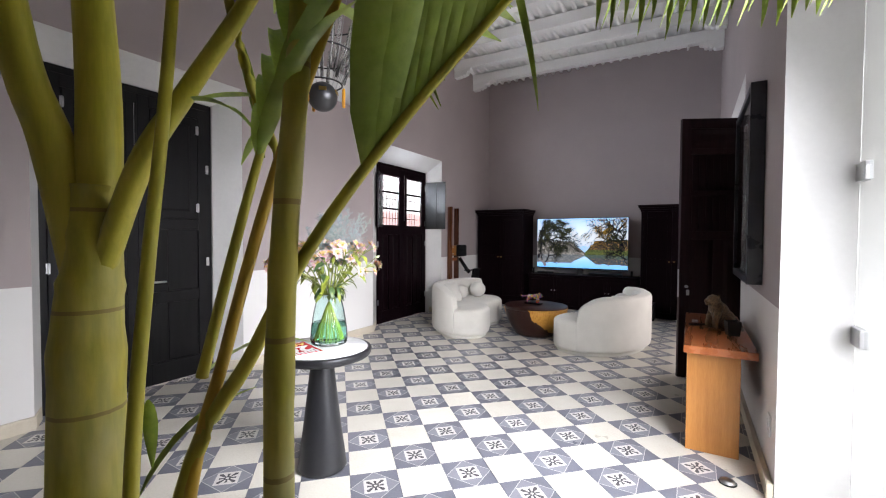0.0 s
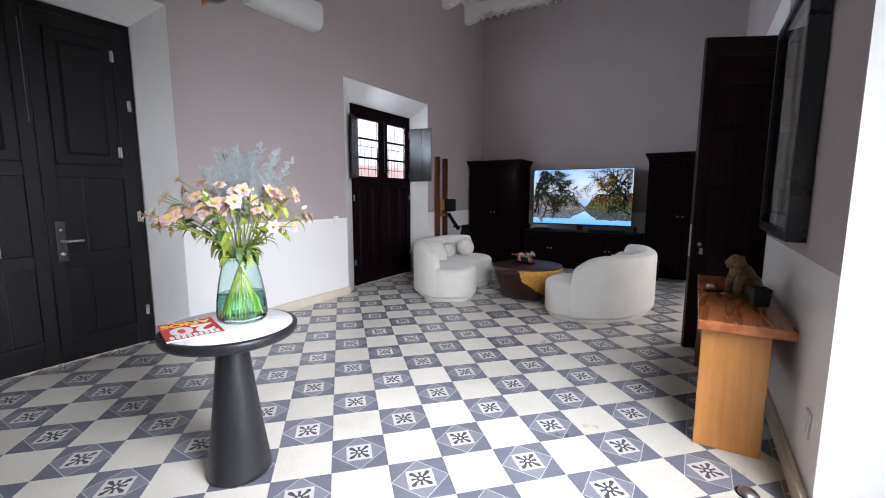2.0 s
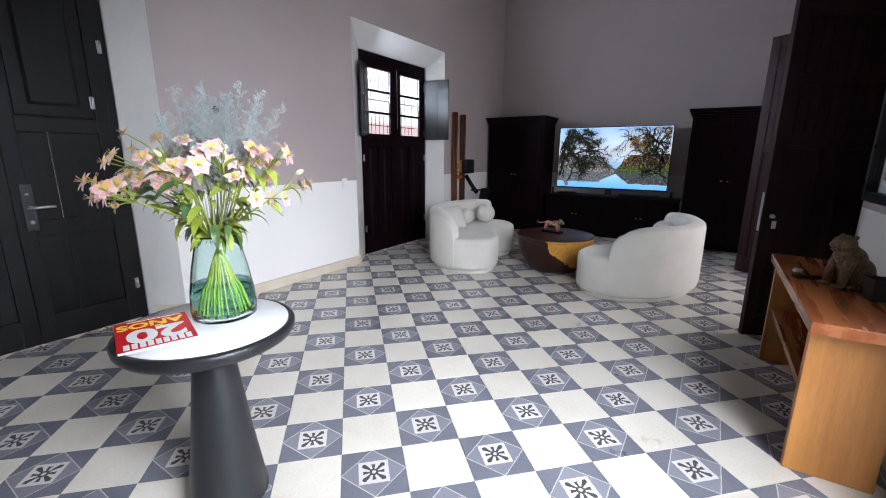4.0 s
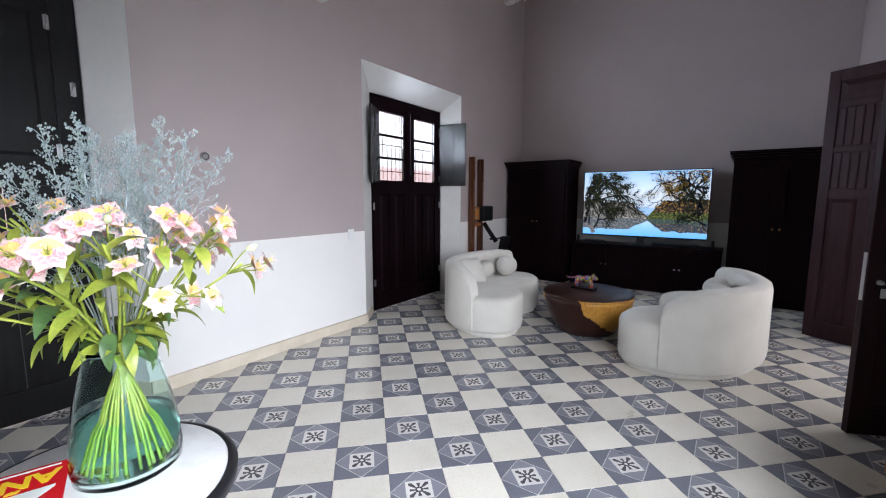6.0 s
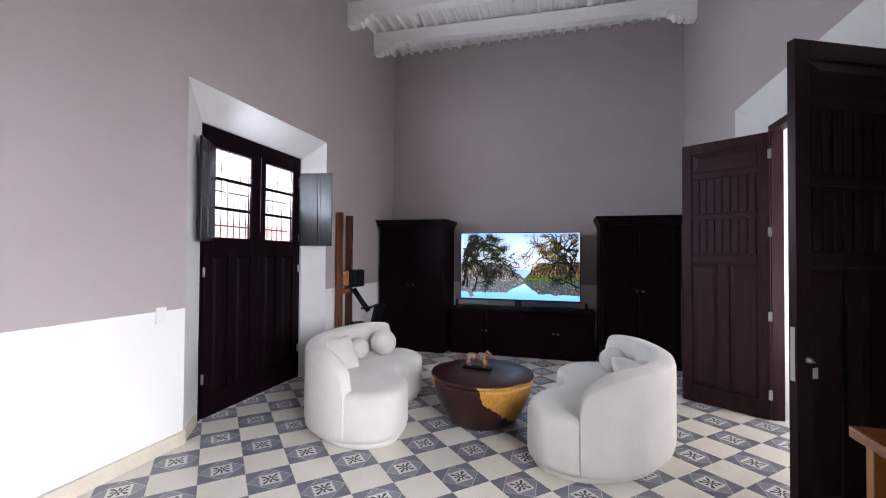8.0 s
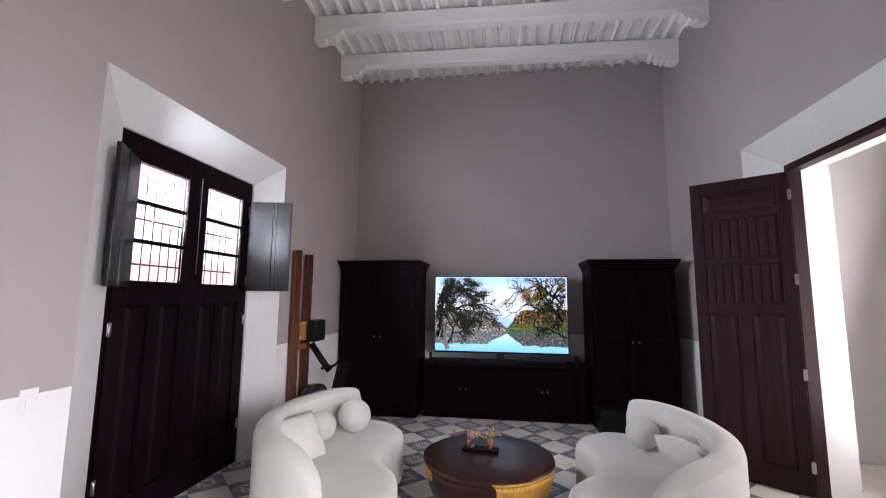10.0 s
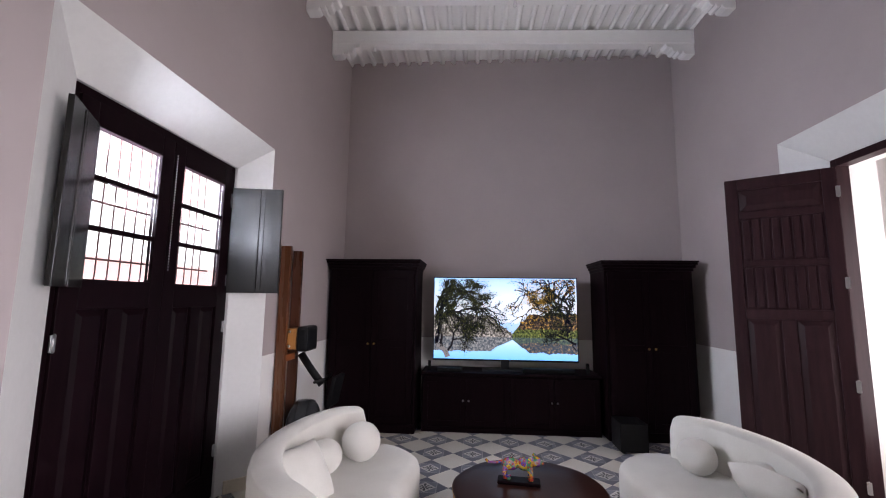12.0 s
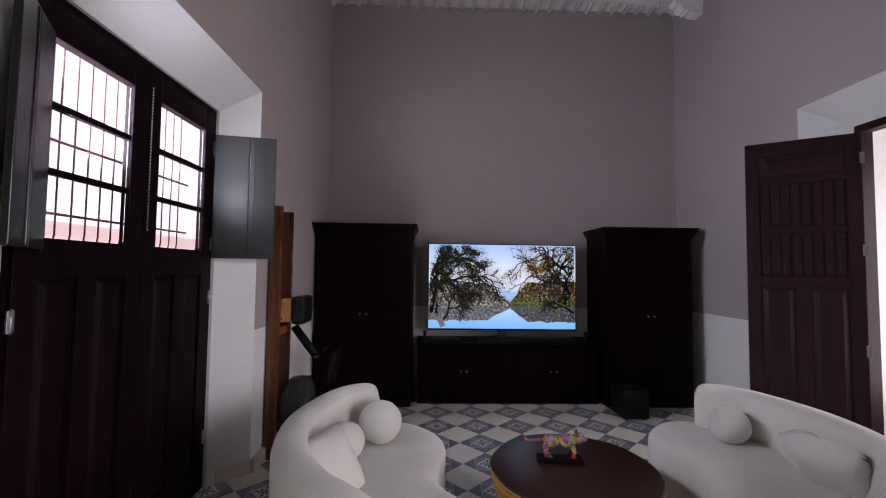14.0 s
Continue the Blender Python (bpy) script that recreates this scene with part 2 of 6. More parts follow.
def ball(bm, centre, radius, squash=(1, 1, 1), sub=3, lumps=0.0, slot=0, m=None):
    vs = bmesh.ops.create_icosphere(bm, subdivisions=sub, radius=1.0)["verts"]
    for v in vs:
        k = 1.0 + lumps * noise.noise(v.co * 1.7 + Vector(centre))
        v.co = Vector((v.co.x * squash[0], v.co.y * squash[1], v.co.z * squash[2])) * radius * k
        if m is not None:
            v.co = m @ v.co
        v.co += Vector(centre)
        for f in v.link_faces:
            f.smooth, f.material_index = True, slot
    return vs


def sheet_solid(bm, outline, z0, z1, slot=0):
    """An upright prism over an outline of (x, y), counter-clockwise."""
    low = [bm.verts.new((x, y, z0)) for x, y in outline]
    high = [bm.verts.new((x, y, z1)) for x, y in outline]
    n = len(outline)
    for i in range(n):
        bm.faces.new((low[i], low[(i + 1) % n], high[(i + 1) % n], high[i])).material_index = slot
    bm.faces.new(low[::-1]).material_index = slot
    bm.faces.new(high).material_index = slot
    return low + high


def mesh_of(name, bm, material):
    data = bpy.data.meshes.new(name)
    bmesh.ops.recalc_face_normals(bm, faces=bm.faces)
    bm.to_mesh(data)
    bm.free()
    for one in material if isinstance(material, (list, tuple)) else (material,):
        data.materials.append(one)
    return data


def part(name, bm, material, parent=None, label="", at=None):
    ob = new(name, mesh_of(name, bm, material))
    if parent is not None:
        ob.parent = parent
    if at is not None:
        ob.matrix_basis = at
    return tagged(ob, label)


def thing(name, label, category, at=None, group="", kind=""):
    ob = new(name)
    ob.empty_display_size = 0.1
    if at is not None:
        ob.matrix_basis = at
    return tagged(ob, label, category, group, kind)


def fresh():
    return bmesh.new()


def softened(ob, width=0.004, segments=2):
    mod = ob.modifiers.new("bevel", "BEVEL")
    mod.width, mod.segments, mod.limit_method, mod.angle_limit = width, segments, "ANGLE", radians(40)
    return ob


# ---------------------------------------------------------------- structure
LEFT, RIGHT, FAR, NEAR, TOP = -2.985, 1.54, 6.74, -3.3, 5.0
THICK = 0.34


def wall_with_openings(name, place, length, thick, height, openings, materials, label):
    """A wall from 0 to length; place(u, d, z) gives the world point at u along it, d into it.
    openings: (u0, u1, top, inner u0, inner u1, inner top, depth of the inner edge), splayed from the face to the inner edge."""
    bm = fresh()

    def quad(slot, *pts):
        f = bm.faces.new([bm.verts.new(place(*p)) for p in pts])
        f.material_index = slot

    for d, key in ((0.0, 0), (thick, 3)):
        u = 0.0
        for o in openings:
            a, b, t = o[key], o[key + 1], o[key + 2]
            quad(0, (u, d, 0), (a, d, 0), (a, d, height), (u, d, height))
            quad(0, (a, d, t), (b, d, t), (b, d, height), (a, d, height))
            u = b
        quad(0, (u, d, 0), (length, d, 0), (length, d, height), (u, d, height))
    for a, b, t, ia, ib, it, dep in openings:
        for (a1, b1, t1, d1), (a2, b2, t2, d2) in (((a, b, t, 0), (ia, ib, it, dep)), ((ia, ib, it, dep), (ia, ib, it, thick))):
            quad(1, (a1, d1, 0), (a2, d2, 0), (a2, d2, t2), (a1, d1, t1))
            quad(1, (b1, d1, 0), (b2, d2, 0), (b2, d2, t2), (b1, d1, t1))
            quad(1, (a1, d1, t1), (b1, d1, t1), (b2, d2, t2), (a2, d2, t2))
    for u in (0, length):
        quad(0, (u, 0, 0), (u, thick, 0), (u, thick, height), (u, 0, height))
    quad(0, (0, 0, height), (length, 0, height), (length, thick, height), (0, thick, height))
    bmesh.ops.remove_doubles(bm, verts=bm.verts, dist=0.0005)
    ob = part(name, bm, materials)
    return tagged(ob, label, "wall", kind="structure")


ENTRY = (-1.16, 0.50, 2.98, -1.06, 0.30, 2.78, 0.215)
STREET = (2.617, 4.611, 2.883, 2.95, 4.41, 2.645, 0.215)
INNER = (2.60, 4.911, 2.971, 2.93, 4.575, 2.70, 0.15)
GLAZED = (-1.45, 0.60, 2.95, -1.45, 0.60, 2.90, 0.16)


def shifted(o):
    return (o[0] - NEAR, o[1] - NEAR, o[2], o[3] - NEAR, o[4] - NEAR, o[5], o[6])


LONG = FAR - NEAR
wall_with_openings("wall_street", lambda u, d, z: (LEFT - d, NEAR + u, z), LONG, THICK, TOP, [shifted(ENTRY), shifted(STREET)], [WALL, WHITE_PLASTER], "two-tone plaster wall, grey-mauve over a white dado")
wall_with_openings("wall_inner", lambda u, d, z: (RIGHT + d, NEAR + u, z), LONG, 0.5, TOP, [shifted(GLAZED), shifted(INNER)], [WALL, WHITE_PLASTER], "two-tone plaster wall with open doorways")
bm = fresh()
box(bm, LEFT - THICK, RIGHT + 0.5, FAR, FAR + 0.3, 0, TOP)
tagged(part("wall_far", bm, WALL), "grey-mauve plaster wall behind the television", "wall", kind="structure")
bm = fresh()
box(bm, LEFT - THICK, RIGHT + 0.5, NEAR - 0.3, NEAR, 0, TOP)
tagged(part("wall_near", bm, WALL), "plain two-tone plaster wall", "wall", kind="structure")
bm = fresh()
box(bm, LEFT - THICK, RIGHT + 0.5, NEAR, FAR, -0.12, -0.004)
FLOOR = tagged(part("floor", bm, GROUT), "checkerboard floor of cream and blue patterned cement tiles", "floor", kind="structure")


# skirting of cream stone along each stretch of wall
def skirting(x0, x1, y0, y1):
    bm = fresh()
    box(bm, x0, x1, y0, y1, 0, 0.10, 0.008)
    tagged(part("baseboard", bm, CREAM_STONE), "low cream stone skirting", "baseboard", kind="structure")


for y0, y1 in ((NEAR, ENTRY[0]), (ENTRY[1], STREET[0]), (STREET[1], FAR)):
    skirting(LEFT + 0.002, LEFT + 0.035, y0, y1)
for y0, y1 in ((NEAR, GLAZED[0]), (GLAZED[1], INNER[0]), (INNER[1], FAR)):
    skirting(RIGHT - 0.035, RIGHT - 0.002, y0, y1)
skirting(LEFT + 0.04, RIGHT - 0.04, FAR - 0.035, FAR - 0.002)
skirting(LEFT + 0.04, RIGHT - 0.04, NEAR + 0.002, NEAR + 0.035)



def splay_skirting(x0, y0, x1, y1):
    """The skirting that follows a splayed reveal from the wall's face to the door frame."""
    way = Vector((x1 - x0, y1 - y0, 0))
    turn = math.degrees(math.atan2(way.y, way.x))
    bm = fresh()
    box(bm, 0.0, way.length - 0.06, -0.012, 0.012, 0, 0.10, 0.004, pose(x0, y0, 0, 0, 0, turn))
    tagged(part("baseboard", bm, CREAM_STONE), "low cream stone skirting in a door reveal", "baseboard", kind="structure")


for o in (ENTRY, STREET):
    splay_skirting(LEFT, o[0], LEFT - o[6], o[3])
    splay_skirting(LEFT, o[1], LEFT - o[6], o[4])

# ceiling: plaster vaults between small round ribs, in one mesh
bm = fresh()
box(bm, LEFT - THICK, RIGHT + 0.5, NEAR - 0.3, FAR + 0.3, TOP, TOP + 0.2)
RIBS = 27
gap = (RIGHT - LEFT) / RIBS
rng = random.Random(4)
for i in range(RIBS + 1):
    x = LEFT + gap * i
    pts = [(x + rng.uniform(-0.006, 0.006), NEAR + k * (FAR - NEAR) / 24, TOP - 0.030 + rng.uniform(-0.006, 0.006)) for k in range(25)]
    tube(bm, pts, 0.034, 8)
    # sagging plaster between two ribs
    if i < RIBS:
        rows = []
        for k in range(25):
            y = NEAR + k * (FAR - NEAR) / 24
            rows.append([bm.verts.new((x + gap * a, y, TOP - 0.006 - 0.02 * (1 - math.sin(math.pi * a)) + rng.uniform(-0.004, 0.004))) for a in (0.0, 0.25, 0.5, 0.75, 1.0)])
        for a, b in zip(rows, rows[1:]):
            for c in range(4):
                bm.faces.new((a[c], a[c + 1], b[c + 1], b[c])).smooth = True
tagged(part("ceiling", bm, CEILING_WHITE), "whitewashed ceiling of small ribs and plaster", "ceiling", kind="structure")


SKEW = math.degrees(math.atan2(0.235, RIGHT - LEFT))     # the beams run slightly askew


def ceiling_beam(y):
    """A whitewashed timber beam on carved corbels; y is its place at the middle of the room."""
    mid, half = (LEFT + RIGHT) / 2, (RIGHT - LEFT) / 2
    beam = thing("ceiling_beam", "whitewashed timber ceiling beam with carved corbel ends", "beam", pose(mid, y, 0, 0, 0, SKEW), "ceiling beams", "structure")
    low, high = 4.745, 4.935
    bm = fresh()
    rings = []
    for i in range(31):
        x = half * (i / 15 - 1)
        w, v = 0.007 * noise.noise((x * 1.5, y, 0.3)), 0.010 * noise.noise((x * 0.9, y, 4.1))
        rings.append([bm.verts.new((x, sy * 0.072 + w, z + v)) for sy, z in ((-1, low), (1, low), (1, high), (-1, high))])
    for a, b in zip(rings, rings[1:]):
        for k in range(4):
            bm.faces.new((a[k], a[(k + 1) % 4], b[(k + 1) % 4], b[k]))
    softened(part("timber", bm, BEAM_WHITE, beam), 0.016, 3)
    for way in (1, -1):
        bm = fresh()
        profile = [(0.0, 4.600), (0.10, 4.600), (0.135, 4.612), (0.15, 4.640), (0.165, 4.615), (0.20, 4.612), (0.215, 4.645), (0.235, 4.630), (0.27, 4.645), (0.285, 4.690), (0.34, 4.700), (0.36, 4.749), (0.0, 4.749)]
        front = [bm.verts.new((-way * (half - a), -0.068, z)) for a, z in profile]
        back = [bm.verts.new((-way * (half - a), 0.068, z)) for a, z in profile]
        n = len(profile)
        for i in range(n):
            bm.faces.new((front[i], front[(i + 1) % n], back[(i + 1) % n], back[i]))
        bm.faces.new(front), bm.faces.new(back[::-1])
        softened(part("corbel", bm, BEAM_WHITE, beam), 0.010, 3)
    return beam


for k in range(12):
    ceiling_beam(6.07 - 0.82 * k)


# ---------------------------------------------------------------- doors
def panel(bm, y0, y1, z0, z1, x, depth=0.012, slope=0.03):
    """A raised panel on the plane x, standing out towards +x."""
    low = [(y0, z0), (y1, z0), (y1, z1), (y0, z1)]
    s = min(slope, (y1 - y0) / 3, (z1 - z0) / 3)
    high = [(y0 + s, z0 + s), (y1 - s, z0 + s), (y1 - s, z1 - s), (y0 + s, z1 - s)]
    a = [bm.verts.new((x, y, z)) for y, z in low]
    b = [bm.verts.new((x + depth, y, z)) for y, z in high]
    for i in range(4):
        bm.faces.new((a[i], a[(i + 1) % 4], b[(i + 1) % 4], b[i]))
    bm.faces.new(b)


def leaf_frame(bm, width, height, rails, stiles, thick=0.045, edge=0.09):
    """Stiles and rails of a door leaf, y from 0 to width, x the thickness about 0; rails: (low, high) pairs; stiles: (low z, high z, y0, y1)."""
    box(bm, -thick / 2, thick / 2, 0, edge, 0, height, 0.004)
    box(bm, -thick / 2, thick / 2, width - edge, width, 0, height, 0.004)
    for z0, z1 in rails:
        box(bm, -thick / 2, thick / 2, edge, width - edge, z0, z1, 0.004)
    for z0, z1, y0, y1 in stiles:
        box(bm, -thick / 2, thick / 2, y0, y1, z0, z1, 0.004)


def hinge(parent, z, at_y=0.0, at_x=0.026):
    bm = fresh()
    box(bm, at_x - 0.006, at_x + 0.002, at_y - 0.014, at_y + 0.014, z - 0.042, z + 0.042, 0.001)
    tube(bm, [(at_x + 0.003, at_y, z - 0.046), (at_x + 0.003, at_y, z + 0.046)], 0.005)
    part("hinge", bm, STEEL, parent, "pale steel hinge")


def panelled_leaf(name, label, category, width, height, material, at, parent=None):
    """A solid colonial leaf: two tall panels below, two reeded panels and a blank one above."""
    leaf = thing(name, label, category, at) if parent is None else new(name)
    if parent is not None:
        leaf.parent, leaf.matrix_basis = parent, at
    mid = width / 2
    k = height / 2.64
    bm = fresh()
    leaf_frame(bm, width, height, [(0, 0.17 * k), (1.42 * k, 1.50 * k), (1.86 * k, 1.91 * k), (2.28 * k, 2.34 * k), (height - 0.10, height)],
               [(0.17 * k, 1.42 * k, mid - 0.045, mid + 0.045)])
    part("leaf_frame", bm, material, leaf)
    for y0, y1 in ((0.09, mid - 0.045), (mid + 0.045, width - 0.09)):
        bm = fresh()
        box(bm, -0.010, 0.010, y0, y1, 0.17 * k, 1.42 * k)
        for side in (1, -1):
            panel(bm, y0 + 0.012, y1 - 0.012, 0.17 * k + 0.012, 1.42 * k - 0.012, 0.0101 * side, 0.014 * side, 0.035)
        part("tall_panel", bm, material, leaf)
    for z0, z1 in ((1.50 * k, 1.86 * k), (1.91 * k, 2.28 * k)):
        bm = fresh()
        box(bm, -0.010, 0.010, 0.09, width - 0.09, z0, z1)
        count = 8
        for i in range(count):
            y = 0.10 + (width - 0.20) * (i + 0.5) / count
            for side in (1, -1):
                box(bm, min(0.010 * side, 0.019 * side), max(0.010 * side, 0.019 * side), y - 0.024, y + 0.024, z0 + 0.012, z1 - 0.012, 0.004)
        part("reeded_panel", bm, material, leaf)
    bm = fresh()
    box(bm, -0.010, 0.010, 0.09, width - 0.09, 2.34 * k, height - 0.10)
    for side in (1, -1):
        panel(bm, 0.10, width - 0.10, 2.35 * k, height - 0.11, 0.0101 * side, 0.014 * side, 0.05)
    part("top_panel", bm, material, leaf)
    return leaf


def lever_lock(parent, y, z, x=0.024, way=1):
    bm = fresh()
    box(bm, x, x + 0.014, y - 0.032, y + 0.032, z - 0.16, z + 0.16, 0.006)
    plate = part("lock_plate", bm, BLACK_METAL, parent, "tall black lock plate")
    bm = fresh()
    tube(bm, [(x + 0.01, y, z), (x + 0.05, y, z)], 0.013, 12)
    tube(bm, [(x + 0.05, y - 0.01 * way, z), (x + 0.052, y + 0.06 * way, z + 0.001), (x + 0.05, y + 0.13 * way, z)], [0.011, 0.010, 0.009], 12)
    part("lever", bm, STEEL, plate, "brushed steel lever")
    bm = fresh()
    lathe(bm, [(0, 0.022), (0.016, 0.02), (0.02, 0.0)], 20, pose(x, y, z - 0.1, 0, 90, 0))
    lathe(bm, [(0, 0.018), (0.010, 0.016), (0.013, 0.0)], 20, pose(x, y, z + 0.09, 0, 90, 0))
    part("lock_cylinder", bm, STEEL, plate, "steel lock cylinder")


DOOR_X = LEFT - 0.215


def entry_door():
    """The closed double door to the street."""
    y0, y1, top = ENTRY[3], ENTRY[4], ENTRY[5]
    door = tagged(new("door_1"), "closed charcoal wooden double door in a white plaster reveal", "door", kind="structure")
    door.matrix_basis = pose(DOOR_X - 0.05, 0, 0)
    bm = fresh()
    box(bm, -0.04, 0.03, y0, y0 + 0.05, 0, top, 0.004)
    box(bm, -0.04, 0.03, y1 - 0.05, y1, 0, top, 0.004)
    box(bm, -0.04, 0.03, y0 + 0.05, y1 - 0.05, top - 0.06, top, 0.004)
    part("door_frame", bm, BLACK_WOOD, door)
    inner = (y1 - y0 - 0.10) / 2
    for side, start in ((0, y0 + 0.05), (1, y0 + 0.05 + inner)):
        leaf = new("leaf")
        leaf.parent, leaf.matrix_basis = door, pose(0.02, start + 0.002, 0.012)
        w, h, mid = inner - 0.004, top - 0.078, (inner - 0.004) / 2
        bm = fresh()
        leaf_frame(bm, w, h, [(0, 0.20), (0.77, 0.88), (1.48, 1.58), (h - 0.10, h)], [], 0.05)
        part("leaf_frame", bm, BLACK_WOOD, leaf)
        cut = 0.09 + (w - 0.18) * (0.36 if side else 0.62)
        for z0, z1 in ((0.20, 0.77), (0.88, 1.48)):
            for a, b in ((0.09, cut - 0.002), (cut + 0.002, w - 0.09)):
                bm = fresh()
                box(bm, -0.010, 0.010, a, b, z0, z1, 0.003)
                part("plank", bm, BLACK_WOOD, leaf)
        bm = fresh()
        box(bm, -0.010, 0.008, 0.09, w - 0.09, 1.58, h - 0.10)
        part("upper_panel", bm, BLACK_WOOD, leaf)
        # the small closed shutter in the upper half
        bm = fresh()
        box(bm, 0.010, 0.032, 0.10, w - 0.10, 1.59, h - 0.11, 0.004)
        panel(bm, 0.17, w - 0.17, 1.66, h - 0.18, 0.0322, 0.012, 0.02)
        shutter = part("shutter", bm, BLACK_WOOD, leaf)
        for z in (1.70, h - 0.22):
            hinge(shutter, z, w - 0.10 if side else 0.10, 0.034)
        for z in (0.30, 1.15, 2.10):
            hinge(leaf, z, w if side else 0.0, 0.028)
    lever_lock(door, (y0 + y1) / 2 + 0.075, 0.99, 0.046)
    bm = fresh()
    for i in range(46):
        tube(bm, [(0.055, (y0 + y1) / 2 - 0.03, 2.62 - i * 0.016), (0.055, (y0 + y1) / 2 - 0.03, 2.62 - i * 0.016 - 0.010)], 0.003, 6)
    part("bolt_chain", bm, STEEL, door, "thin steel bolt chain")


entry_door()


def street_door():
    """The glazed double door to the street: solid panels below, barred panes above, inner shutters folded open."""
    y0, y1, top = STREET[3], STREET[4], STREET[5]
    door = tagged(new("door_2"), "dark wooden double door with glazed upper halves and opened inner shutters", "door", kind="structure")
    door.matrix_basis = pose(DOOR_X - 0.05, 0, 0)
    bm = fresh()
    box(bm, -0.04, 0.03, y0, y0 + 0.045, 0, top, 0.004)
    box(bm, -0.04, 0.03, y1 - 0.045, y1, 0, top, 0.004)
    box(bm, -0.04, 0.03, y0 + 0.045, y1 - 0.045, top - 0.05, top, 0.004)
    part("door_frame", bm, DARK_WOOD, door)
    inner = (y1 - y0 - 0.09) / 2
    low, high = 1.66, top - 0.20
    for side in (0, 1):
        leaf = new("leaf")
        leaf.parent, leaf.matrix_basis = door, pose(0.02, y0 + 0.045 + side * inner + 0.002, 0.012)
        w, h, mid = inner - 0.004, top - 0.066, (inner - 0.004) / 2
        bm = fresh()
        leaf_frame(bm, w, h, [(0, 0.20), (1.46, 1.62), (high, h)], [(0.20, 1.46, mid - 0.05, mid + 0.05)], 0.05, 0.105)
        part("leaf_frame", bm, DARK_WOOD, leaf)
        for a, b in ((0.105, mid - 0.05), (mid + 0.05, w - 0.105)):
            bm = fresh()
            box(bm, -0.010, 0.006, a, b, 0.20, 1.46)
            panel(bm, a + 0.008, b - 0.008, 0.208, 1.452, 0.0062, 0.016, 0.03)
            part("tall_panel", bm, DARK_WOOD, leaf)
        zs = [1.62 + (high - 1.62) * i / 3 for i in range(4)]
        for z in zs[1:3]:
            bm = fresh()
            box(bm, -0.016, 0.016, 0.105, w - 0.105, z - 0.014, z + 0.014, 0.003)
            part("glazing_bar", bm, DARK_WOOD, leaf)
        for a, b in zip(zs, zs[1:]):
            bm = fresh()
            box(bm, -0.003, 0.003, 0.106, w - 0.106, a + 0.014, b - 0.014)
            pane = part("pane", bm, GLASS, leaf, "clear glass pane")
            pane.visible_shadow = False
        for z in (0.35, 1.30, 2.35):
            hinge(leaf, z, w if side else 0.0, 0.028)
    # iron bars outside
    bm = fresh()
    for i in range(16):
        y = y0 + 0.10 + (y1 - y0 - 0.20) * i / 15
        tube(bm, [(-0.16, y, 1.55), (-0.16, y, 2.6)], 0.0042, 6)
    for z in (1.60, 1.76, 2.10):
        tube(bm, [(-0.16, y0, z), (-0.16, y1, z)], 0.007, 6)
    part("window_bars", bm, plain("red oxide iron", (0.10, 0.035, 0.035, 1), 0.6), door, "thin dark red iron bars")
    # inner shutters: each of two flat boards, hinged at the jambs
    for start, turn, widths in ((y1 - 0.05, -80.2, (0.235, 0.176)), (y0 + 0.14, -150.0, (0.200, 0.190))):
        shutter = new("shutter")
        shutter.parent = door
        shutter.matrix_basis = pose(0.055, start, 1.583, 0, 0, turn)
        a = 0.0
        for wide in widths:
            bm = fresh()
            box(bm, -0.012, 0.012, a, a + wide - 0.003, 0, 0.872, 0.004)
            part("board", bm, SHUTTER_GREEN, shutter)
            a += wide
        bm = fresh()
        box(bm, -0.016, 0.016, widths[0] + 0.028, widths[0] + 0.036, 0.01, 0.862, 0.003)
        part("bead", bm, SHUTTER_GREEN, shutter)
        for z in (0.10, 0.75):
            hinge(shutter, z, 0.0, 0.0)
    bm = fresh()
    for i in range(44):
        z = 2.50 - i * 0.018
        tube(bm, [(0.06, (y0 + y1) / 2 + 0.01, z), (0.06, (y0 + y1) / 2 + 0.01, z - 0.012)], 0.0035, 6)
    bmesh.ops.create_circle(bm, segments=16, radius=0.016, matrix=pose(0.06, (y0 + y1) / 2 + 0.01, 1.70, 0, 90, 0))
    part("bolt_chain", bm, STEEL, door, "thin steel bolt chain")


street_door()


